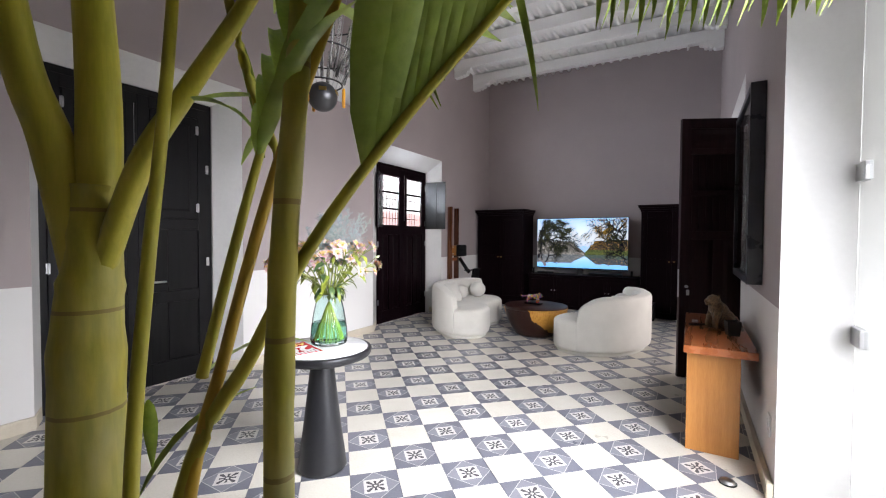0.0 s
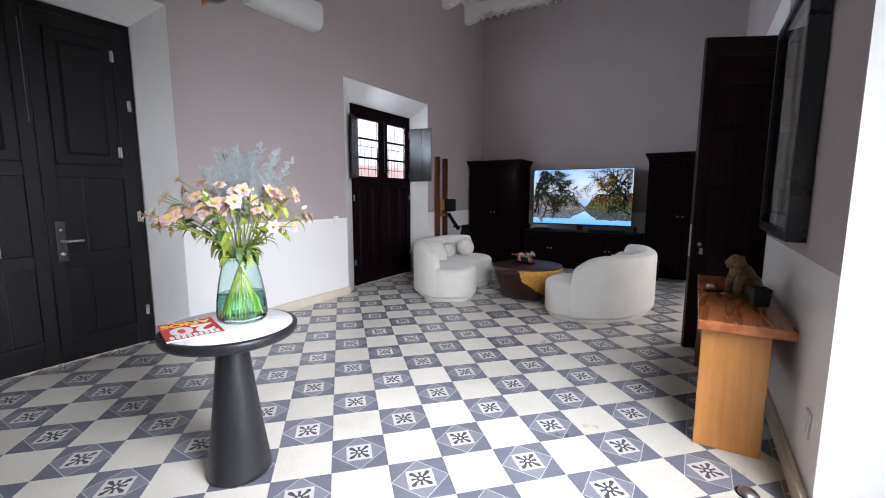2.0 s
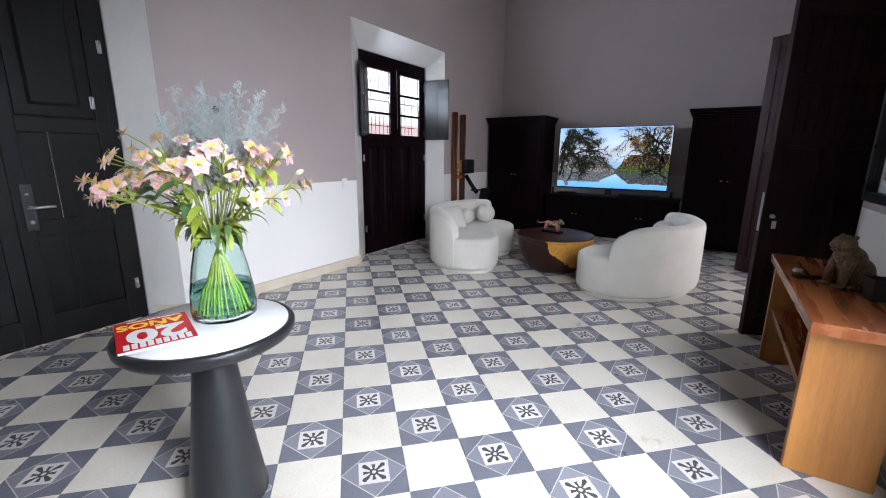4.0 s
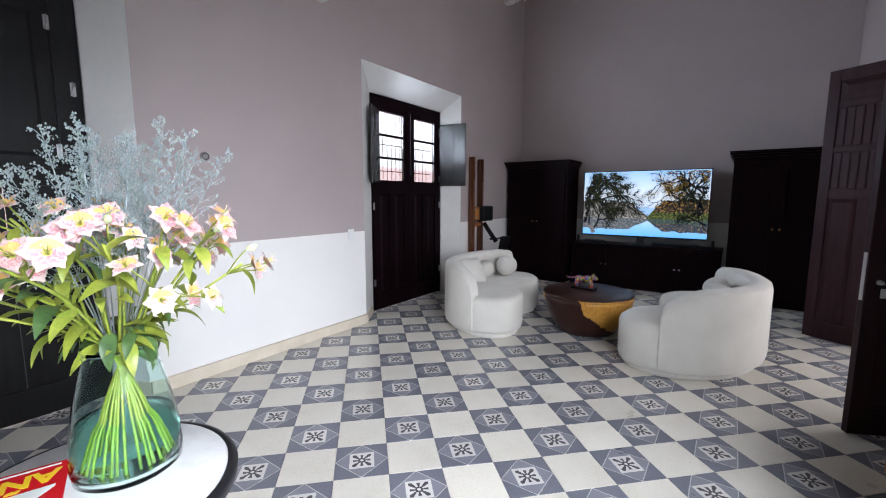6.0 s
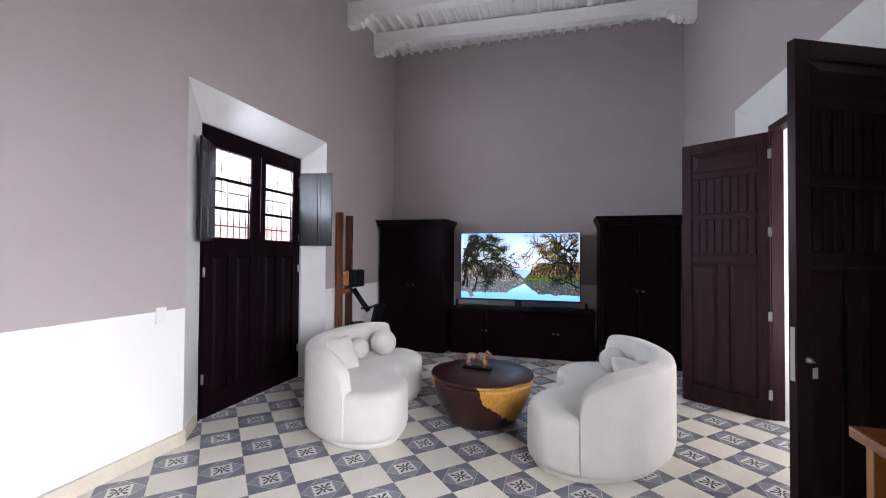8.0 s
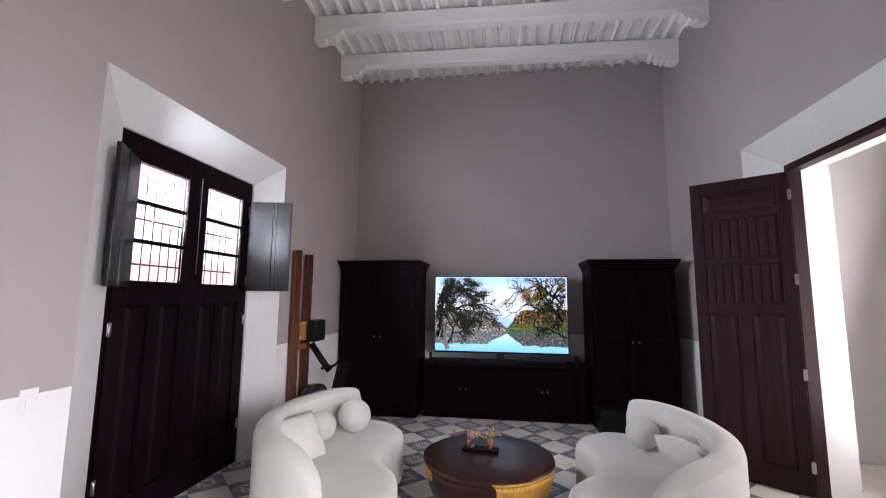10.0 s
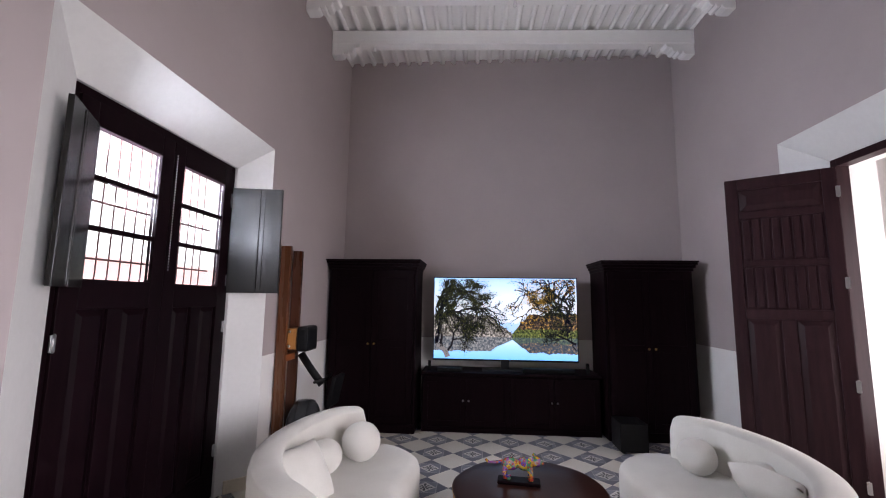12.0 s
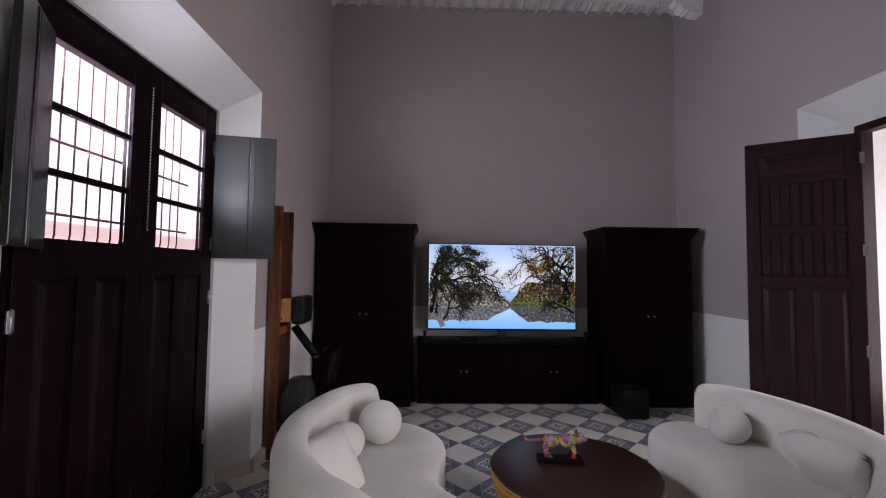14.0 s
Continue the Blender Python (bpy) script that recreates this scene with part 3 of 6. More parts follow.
def inner_doorway():
    y0, y1, top = INNER[3], INNER[4], INNER[5]
    door = tagged(new("door_3"), "dark wooden door frame between the living room and the next room", "door", kind="structure")
    x = RIGHT + 0.15
    door.matrix_basis = pose(x, 0, 0)
    bm = fresh()
    box(bm, 0, 0.10, y0, y0 + 0.05, 0, top, 0.004)
    box(bm, 0, 0.10, y1 - 0.05, y1, 0, top, 0.004)
    box(bm, 0, 0.10, y0 + 0.05, y1 - 0.05, top - 0.06, top, 0.004)
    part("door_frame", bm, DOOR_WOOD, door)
    # two leaves swung into the room
    for start, angle, far in ((y1 - 0.05, 57.0, True), (y0 + 0.05, 116.0, False)):
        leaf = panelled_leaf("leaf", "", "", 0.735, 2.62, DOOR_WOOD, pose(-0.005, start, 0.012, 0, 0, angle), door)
        for z in (0.22, 0.93, 1.70, 2.42):
            hinge(leaf, z, 0.0, -0.026 if far else 0.026)
        if not far:
            bm = fresh()
            box(bm, -0.012, 0.012, 0.734, 0.738, 0.82, 1.10, 0.001)
            part("lock_edge", bm, STEEL, leaf, "steel lock edge plate")
            bm = fresh()
            lathe(bm, [(0, 0.02), (0.014, 0.018), (0.016, 0.0)], 16, pose(-0.0235, 0.67, 0.93, 0, -90, 0))
            tube(bm, [(-0.04, 0.67, 0.93), (-0.06, 0.67, 0.925)], 0.004, 6)
            box(bm, -0.062, -0.058, 0.655, 0.685, 0.845, 0.90, 0.002)
            part("key", bm, STEEL, leaf, "small steel key in the lock")


inner_doorway()


def glass_door():
    """The frameless glass door of the opening near the start of the walk."""
    y0, y1, top = GLAZED[3], GLAZED[4], GLAZED[5]
    door = tagged(new("door_4"), "frameless glass door with square steel patch hinges", "door", kind="structure")
    door.matrix_basis = pose(RIGHT + 0.30, 0, 0)
    bm = fresh()
    box(bm, -0.005, 0.005, y0 + 0.01, y1 - 0.01, 0.01, top - 0.01)
    pane = part("pane", bm, GLASS, door, "clear glass pane")
    pane.visible_shadow = False
    for z in (0.95, 1.75):
        bm = fresh()
        box(bm, -0.02, 0.02, y1 - 0.13, y1 - 0.005, z - 0.045, z + 0.045, 0.004)
        part("patch_hinge", bm, STEEL, door, "square steel patch hinge")


glass_door()


# ---------------------------------------------------------------- beyond the openings
def outside():
    bm = fresh()
    box(bm, -40, 40, -40, 40, -0.5, -0.13)
    tagged(part("ground", bm, grained("asphalt", (0.04, 0.04, 0.04, 1), (0.06, 0.06, 0.06, 1), 0.9)), "grey street ground", "ground", kind="structure")
    # street wall given emission so the panes read white and add light indoors
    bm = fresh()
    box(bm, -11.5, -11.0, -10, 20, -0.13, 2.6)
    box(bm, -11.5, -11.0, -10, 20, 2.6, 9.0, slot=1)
    ob = part("backdrop", bm, [plain("glowing pinkish red street wall", (0.80, 0.55, 0.53, 1), 0.8, Emission_Color=(1.0, 0.74, 0.72, 1), Emission_Strength=1.1), plain("glowing white street wall", (0.85, 0.84, 0.82, 1), 0.8, Emission_Color=(0.96, 0.98, 1.0, 1), Emission_Strength=1.6)])
    tagged(ob, "sunlit white and red wall across the street with an added glow", "backdrop", kind="structure")
    # emission put into the yard walls in place of daylight falling on them
    YARD_GLOW = plain("self-lit white yard wall", (0.82, 0.82, 0.81, 1), 0.8, Emission_Color=(0.94, 0.97, 1.0, 1), Emission_Strength=2.2)
    # the next room and the light yard, closed by white walls; the yard's emit light
    for name, x0, x1, y0, y1 in (("next_room", 2.04, 4.6, 2.2, 5.4), ("side_room", 2.04, 4.0, -2.6, 1.6)):
        bm = fresh()
        box(bm, x1, x1 + 0.2, y0 - 0.2, y1 + 0.2, 0, 3.4)
        box(bm, x0, x1, y0 - 0.2, y0, 0, 3.4)
        box(bm, x0, x1, y1, y1 + 0.2, 0, 3.4)
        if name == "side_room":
            tagged(part("backdrop", bm, YARD_GLOW), "white yard walls beyond the glass door, glowing in place of daylight", "backdrop", kind="structure")
        else:
            tagged(part("wall_" + name, bm, WHITE_PLASTER), "plain white plaster wall of the room beyond", "wall", kind="structure")
        # unseen lids; the yard's is added so that no sun falls in
        bm = fresh()
        box(bm, x0, x1 + 0.2, y0 - 0.2, y1 + 0.2, 3.4, 3.5)
        tagged(part("ceiling_" + name, bm, WHITE_PLASTER), "plain white ceiling beyond, unseen and closing out the sun", "ceiling", kind="structure")
        bm = fresh()
        box(bm, RIGHT + 0.5, x1, y0, y1, -0.12, -0.001)
        tagged(part("floor_" + name, bm, TILE_LIGHT), "cream tiled floor of the room beyond", "floor", kind="structure")


outside()


# ---------------------------------------------------------------- furniture
def spline(points, steps, closed=False):
    """Points along a Catmull-Rom curve."""
    out, n = [], len(points)
    for i in range(n if closed else n - 1):
        p = [points[(i + k) % n] if closed else points[min(max(i + k, 0), n - 1)] for k in (-1, 0, 1, 2)]
        for s in range(steps):
            t = s / steps
            out.append(tuple(0.5 * (2 * b + (c - a) * t + (2 * a - 5 * b + 4 * c - d) * t * t + (3 * b - a - 3 * c + d) * t ** 3) for a, b, c, d in zip(*p)))
    if not closed:
        out.append(tuple(points[-1]))
    return out


SOFA = [(-0.50, -0.28), (-0.28, -0.64), (0.07, -0.83), (0.36, -0.79), (0.51, -0.58), (0.46, -0.28), (0.28, -0.04), (0.27, 0.20), (0.32, 0.44), (0.24, 0.66), (0.02, 0.83), (-0.24, 0.78), (-0.46, 0.52), (-0.55, 0.14)]


def sofa(name_at, mirror, label):
    """A kidney-shaped seat with a backrest that wraps round its outer side."""
    couch = thing("curved_sofa", label, "sofa", name_at, "pair of curved sofas")
    flip = -1 if mirror else 1
    outline = [(flip * x, y) for x, y in spline(SOFA, 6, True)]

    def shrunk(pts, by):
        out, n = [], len(pts)
        for i, (x, y) in enumerate(pts):
            a, b = Vector(pts[i - 1]), Vector(pts[(i + 1) % n])
            t = (b - a).normalized()
            nor = Vector((-t.y, t.x)) * flip
            out.append((x + nor.x * by, y + nor.y * by))
        return out

    def stack(bm, levels):
        rings = [[bm.verts.new((x, y, z)) for x, y in shrunk(outline, inset)] for inset, z in levels]
        n = len(outline)
        for a, b in zip(rings, rings[1:]):
            for i in range(n):
                bm.faces.new((a[i], a[(i + 1) % n], b[(i + 1) % n], b[i])).smooth = True
        for ring in (rings[0], rings[-1]):
            mid = bm.verts.new((sum(v.co.x for v in ring) / n, sum(v.co.y for v in ring) / n, ring[0].co.z))
            for i in range(n):
                bm.faces.new((ring[i], ring[(i + 1) % n], mid)).smooth = True

    bm = fresh()
    stack(bm, [(0.06, 0.0), (0.045, 0.01), (0.045, 0.05), (0.06, 0.055)])
    part("plinth", bm, FABRIC, couch)
    bm = fresh()
    stack(bm, [(0.05, 0.05), (0.012, 0.06), (0.0, 0.10), (0.0, 0.37), (0.010, 0.40), (0.035, 0.42), (0.08, 0.428)])
    part("seat", bm, FABRIC, couch)
    # backrest along the outer side
    line = spline([(flip * x, y) for x, y in ((0.16, -0.835), (-0.03, -0.80), (-0.28, -0.64), (-0.49, -0.30), (-0.555, 0.10), (-0.48, 0.48), (-0.36, 0.68), (-0.18, 0.80))], 7)
    bm = fresh()
    rings = []
    n = len(line)
    for i, (x, y) in enumerate(line):
        a, b = Vector(line[max(i - 1, 0)]), Vector(line[min(i + 1, n - 1)])
        t = (b - a).normalized()
        inward = Vector((t.y, -t.x)) * -flip
        if inward.dot(Vector((-x, -y))) < 0:
            inward = -inward
        f = i / (n - 1)
        e = max(0.0, 1 - f / 0.05, 1 - (1 - f) / 0.06)
        top = 0.725 - 0.17 * max(0.0, 1 - f / 0.24) ** 1.6 - 0.02 * max(0.0, (f - 0.85) / 0.15) ** 2 - 0.085 * (1 - math.sqrt(1 - min(e, 1.0) ** 2))
        wide = 0.15 * min(1.0, 0.62 + 4 * f, 0.62 + 4 * (1 - f))
        section = [(-0.012, 0.07), (-0.022, 0.12), (-0.022, top - 0.07), (-0.010, top - 0.025), (0.025, top - 0.004), (wide * 0.5, top), (wide - 0.035, top - 0.006), (wide - 0.006, top - 0.03), (wide, top - 0.08), (wide + 0.01, 0.40), (wide + 0.01, 0.30)]
        rings.append([bm.verts.new((x + inward.x * d, y + inward.y * d, z)) for d, z in section])
    for a, b in zip(rings, rings[1:]):
        for k in range(len(a) - 1):
            bm.faces.new((a[k], a[k + 1], b[k + 1], b[k])).smooth = True
        bm.faces.new((a[-1], a[0], b[0], b[-1])).smooth = True
    for ring in (rings[0], rings[-1]):
        bm.faces.new(ring)
    back = part("backrest", bm, FABRIC, couch)
    softened(back, 0.03, 3)
    return couch


SOFA_L, SOFA_R = pose(-1.87, 3.68, 0), pose(0.13, 3.70, 0)
sofa(SOFA_L, False, "ivory boucle curved sofa near the street door")
sofa(SOFA_R, True, "ivory boucle curved sofa beside the open inner door")


def cushion_ball(x, y, z, r):
    bm = fresh()
    ball(bm, (0, 0, 0), r, (1, 1, 0.96), 4, 0.02)
    tagged(part("ball_cushion", bm, CUSHION, at=pose(x, y, z + r * 0.95)), "round ivory ball cushion on a curved sofa", "cushion", "ball cushions")


def cushion_square(x, y, z, turn, lean, size=0.40):
    bm = fresh()
    n = 14
    for side in (1, -1):
        grid = []
        for i in range(n + 1):
            row = []
            for j in range(n + 1):
                u, v = 2 * i / n - 1, 2 * j / n - 1
                pinch = 1 - 0.06 * (1 - u * u) * v * v - 0.06 * (1 - v * v) * u * u
                h = 0.085 * ((1 - u ** 4) * (1 - v ** 4)) ** 0.55 * (1 + 0.1 * noise.noise((u * 2, v * 2, side)))
                row.append(bm.verts.new((u * size / 2 * pinch, side * h, v * size / 2 * pinch)))
            grid.append(row)
        for a, b in zip(grid, grid[1:]):
            for j in range(n):
                bm.faces.new((a[j], a[j + 1], b[j + 1], b[j])).smooth = True
    bmesh.ops.remove_doubles(bm, verts=bm.verts, dist=0.002)
    tagged(part("square_cushion", bm, CUSHION, at=pose(x, y, z, lean, 0, turn)), "plump ivory square cushion leaning in a sofa", "cushion", "square cushions")


cushion_ball(-1.967, 4.118, 0.425, 0.135)
cushion_ball(-2.138, 3.866, 0.425, 0.112)
cushion_square(-2.15, 3.52, 0.54, 64, -34, 0.36)
cushion_ball(0.300, 4.120, 0.425, 0.118)
cushion_square(0.42, 3.55, 0.53, 115, -42, 0.36)
cushion_ball(0.48, 3.78, 0.42, 0.11)


def bark():
    n = Nodes("oiled trunk wood with pale sapwood")
    at = n.local()
    patch = n.op("SUBTRACT", n.noise(at, 3.2, 4.0, 0.5, 0.5), 0.5)
    grain = n.noise(n.mapped(at, (9, 9, 1.2)), 9.0, 5.0)
    dark = n.ramp(grain, (0.3, (0.018, 0.006, 0.005, 1)), (0.7, (0.042, 0.014, 0.010, 1)))
    gold = n.ramp(grain, (0.3, (0.38, 0.17, 0.025, 1)), (0.7, (0.58, 0.31, 0.06, 1)))
    x, y, z = n.split(at)
    low = n.op("LESS_THAN", z, 0.415)
    rise = n.op("ADD", n.op("MULTIPLY", z, 0.9), n.op("MULTIPLY", patch, 0.42))
    one = n.op("GREATER_THAN", n.op("MULTIPLY_ADD", x, 1.1, rise), 0.42)
    two = n.op("GREATER_THAN", n.op("MULTIPLY_ADD", x, -1.3, rise), 0.80)
    area = n.op("MULTIPLY", low, n.op("MAXIMUM", one, two))
    n.bump(grain, 0.3, 0.002)
    return n.done(n.mix(area, dark, gold), n.op("MULTIPLY_ADD", grain, 0.15, 0.24), 0.0, Specular_IOR_Level=0.32)


def coffee_table():
    table = thing("coffee_table", "dark tree-trunk coffee table with golden sapwood sides on the tiled floor", "table", pose(-0.84, 3.79, 0))
    bm = fresh()
    profile = [(0, 0.0), (0.27, 0.0), (0.31, 0.03), (0.375, 0.14), (0.43, 0.26), (0.458, 0.36), (0.464, 0.395), (0, 0.395)]
    for ring in lathe(bm, profile, 72):
        for v in ring:
            a = math.atan2(v.co.y, v.co.x)
            k = 1 + 0.018 * noise.noise((math.cos(a) * 1.3, math.sin(a) * 1.3, 0.7)) + 0.02 * noise.noise((math.cos(a) * 2.6, math.sin(a) * 2.6, v.co.z * 2))
            v.co.x, v.co.y = v.co.x * k, v.co.y * k
    wood = bark()
    part("trunk", bm, wood, table)
    bm = fresh()
    for ring in lathe(bm, [(0, 0.3955), (0.4635, 0.3955), (0.466, 0.41), (0.462, 0.425), (0.45, 0.43), (0.2, 0.43), (0, 0.43)], 72):
        for v in ring:
            a = math.atan2(v.co.y, v.co.x)
            k = 1 + 0.018 * noise.noise((math.cos(a) * 1.3, math.sin(a) * 1.3, 0.7)) + 0.02 * noise.noise((math.cos(a) * 2.6, math.sin(a) * 2.6, 0.8))
            v.co.x, v.co.y = v.co.x * k, v.co.y * k
    part("tabletop", bm, wood, table, "dark polished top")


coffee_table()


def armoire(x0, x1, front, label):
    w, d, h = x1 - x0, FAR - 0.04 - front, 2.03
    cab = thing("armoire", label, "wardrobe", pose(x0, front, 0), "pair of armoires")
    bm = fresh()
    box(bm, 0, 0.03, 0.02, d, 0.10, h - 0.12, 0.003)
    box(bm, w - 0.03, w, 0.02, d, 0.10, h - 0.12, 0.003)
    box(bm, 0.03, w - 0.03, d - 0.02, d, 0.10, h - 0.12)
    box(bm, 0.03, w - 0.03, 0.02, d - 0.02, h - 0.15, h - 0.12)
    box(bm, 0.03, w - 0.03, 0.02, d - 0.02, 0.10, 0.14)
    part("body", bm, DARK_WOOD, cab)
    bm = fresh()
    box(bm, -0.01, w + 0.01, 0.0, d, 0.0, 0.10, 0.008)
    part("plinth", bm, DARK_WOOD, cab)
    bm = fresh()
    for out, z0, z1 in ((0.010, h - 0.12, h - 0.085), (0.028, h - 0.085, h - 0.05), (0.045, h - 0.05, h - 0.02), (0.055, h - 0.02, h)):
        box(bm, -out, w + out, -out, d, z0, z1, 0.006)
    part("cornice", bm, DARK_WOOD, cab)
    for side in (0, 1):
        a, b = (0.032, w / 2 - 0.002) if side == 0 else (w / 2 + 0.002, w - 0.032)
        door = new("door")
        door.parent = cab
        for e in (a, b - 0.07):
            bm = fresh()
            box(bm, e, e + 0.07, -0.003, 0.02, 0.11, h - 0.13, 0.003)
            part("stile", bm, DARK_WOOD, door)
        for z0, z1 in ((0.11, 0.20), (0.98, 1.06), (h - 0.22, h - 0.13)):
            bm = fresh()
            box(bm, a + 0.07, b - 0.07, -0.001, 0.018, z0, z1, 0.003)
            part("rail", bm, DARK_WOOD, door)
        for z0, z1 in ((0.20, 0.98), (1.06, h - 0.22)):
            bm = fresh()
            box(bm, a + 0.07, b - 0.07, 0.008, 0.018, z0, z1)
            part("panel", bm, DARK_WOOD, door)
        bm = fresh()
        ball(bm, ((b - 0.035) if side == 0 else (a + 0.035), -0.018, 1.02), 0.014, sub=2)
        part("knob", bm, BRASS, door, "small aged brass knob")


armoire(-2.935, -1.875, 6.09, "tall dark wooden armoire with moulded cornice in the corner")
armoire(0.345, 1.335, 6.09, "tall dark wooden armoire with moulded cornice beside a black box")


def media_cabinet():
    x0, x1, front, h = -1.80, 0.29, 6.20, 0.69
    w, d = x1 - x0, FAR - 0.06 - front
    cab = thing("media_cabinet", "low dark wooden media cabinet with four doors", "cabinet", pose(x0, front, 0))
    bm = fresh()
    box(bm, 0, w, 0.02, d, 0.06, h - 0.035, 0.003)
    part("body", bm, DARK_WOOD, cab)
    bm = fresh()
    box(bm, -0.012, w + 0.012, -0.015, d, h - 0.035, h, 0.006)
    part("top", bm, DARK_WOOD, cab)
    bm = fresh()
    box(bm, 0.0, w, 0.012, d, 0.0, 0.06, 0.003)
    part("plinth", bm, DARK_WOOD, cab)
    for i in range(4):
        a, b = 0.012 + i * (w - 0.024) / 4 + 0.003, 0.012 + (i + 1) * (w - 0.024) / 4 - 0.003
        door = new("door")
        door.parent = cab
        for kind, y0, y1, z0, z1 in (("stile", a, a + 0.06, 0.075, h - 0.05), ("stile", b - 0.06, b, 0.075, h - 0.05), ("rail", a + 0.06, b - 0.06, 0.075, 0.135), ("rail", a + 0.06, b - 0.06, h - 0.11, h - 0.05)):
            bm = fresh()
            box(bm, y0, y1, 0.0, 0.0195, z0, z1, 0.003)
            part(kind, bm, DARK_WOOD, door)
        bm = fresh()
        box(bm, a + 0.06, b - 0.06, 0.010, 0.0195, 0.135, h - 0.11)
        part("panel", bm, DARK_WOOD, door)
        bm = fresh()
        ball(bm, ((b - 0.03) if i % 2 == 0 else (a + 0.03), -0.016, 0.37), 0.013, sub=2)
        part("knob", bm, STEEL, door, "small steel knob")


media_cabinet()


# ---------------------------------------------------------------- television
def screen_picture():
    """The lake of the television picture: sky, a pale slope, an autumn hill and their reflections."""
    n = Nodes("television picture")
    x, _, z = n.split(n.local())           # 0 to 1 across and up
    flat = n.mapped(n.local(), (1, 0, 1))

    def clamp(v, top=1.0):
        return n.op("MINIMUM", n.op("MAXIMUM", v, 0.0), top)

    wave = n.op("SUBTRACT", n.noise(n.mapped(flat, (1, 0, 0)), 14.0, 5.0, 0.6), 0.5)
    left = clamp(n.op("MULTIPLY_ADD", x, -1.35, 0.79), 0.27)
    right = clamp(n.op("MULTIPLY_ADD", x, 2.0, -1.06), 0.29)
    west = n.op("GREATER_THAN", left, right)
    ridge = n.op("MAXIMUM", left, right)
    ridge = n.op("ADD", ridge, n.op("MULTIPLY", wave, n.op("MULTIPLY", ridge, 0.6)))
    up = n.op("SUBTRACT", z, 0.27)
    below = n.op("LESS_THAN", up, 0.0)
    height = n.op("MAXIMUM", up, n.op("MULTIPLY", up, -1.55))
    land = n.op("LESS_THAN", height, ridge)
    fine, blobs = n.noise(n.mapped(flat, (1.7, 1, 1)), 34.0, 6.0, 0.72), n.noise(flat, 13.0, 4.0, 0.6)
    pale = n.ramp(fine, (0.40, (0.02, 0.02, 0.022, 1)), (0.5, (0.15, 0.14, 0.12, 1)), (0.60, (0.46, 0.44, 0.41, 1)), (0.70, (0.22, 0.24, 0.04, 1)))
    gold = n.ramp(fine, (0.45, (0.010, 0.008, 0.012, 1)), (0.54, (0.09, 0.06, 0.04, 1)), (0.61, (0.48, 0.27, 0.03, 1)), (0.70, (0.70, 0.56, 0.30, 1)))
    moss = n.ramp(fine, (0.42, (0.010, 0.014, 0.008, 1)), (0.55, (0.09, 0.12, 0.03, 1)), (0.68, (0.34, 0.36, 0.10, 1)))
    hill = n.mix(n.op("LESS_THAN", n.op("ADD", height, n.op("MULTIPLY", n.op("SUBTRACT", blobs, 0.5), 0.16)), 0.10), gold, moss)
    hill = n.mix(west, hill, pale)
    hill = n.mix(n.op("MULTIPLY", below, 0.45), hill, (0.05, 0.09, 0.13, 1))
    sky = n.ramp(z, (0.45, (0.72, 0.86, 1.0, 1)), (0.65, (0.80, 0.91, 1.0, 1)), (1.0, (0.36, 0.62, 0.96, 1)))
    peaks = n.op("LESS_THAN", up, n.op("MULTIPLY_ADD", n.noise(n.mapped(flat, (1, 0, 0)), 9.0, 4.0), 0.22, 0.07))
    sky = n.mix(n.op("MULTIPLY", peaks, 0.75), sky, (0.22, 0.45, 0.78, 1))
    water = n.ramp(z, (0.0, (0.16, 0.50, 0.92, 1)), (0.16, (0.34, 0.66, 0.97, 1)), (0.27, (0.60, 0.82, 1.0, 1)))
    c = n.mix(land, n.mix(below, sky, water), hill)
    return n.done((0.01, 0.01, 0.012, 1), 0.12, 0.0, Emission_Color=c, Emission_Strength=2.3)


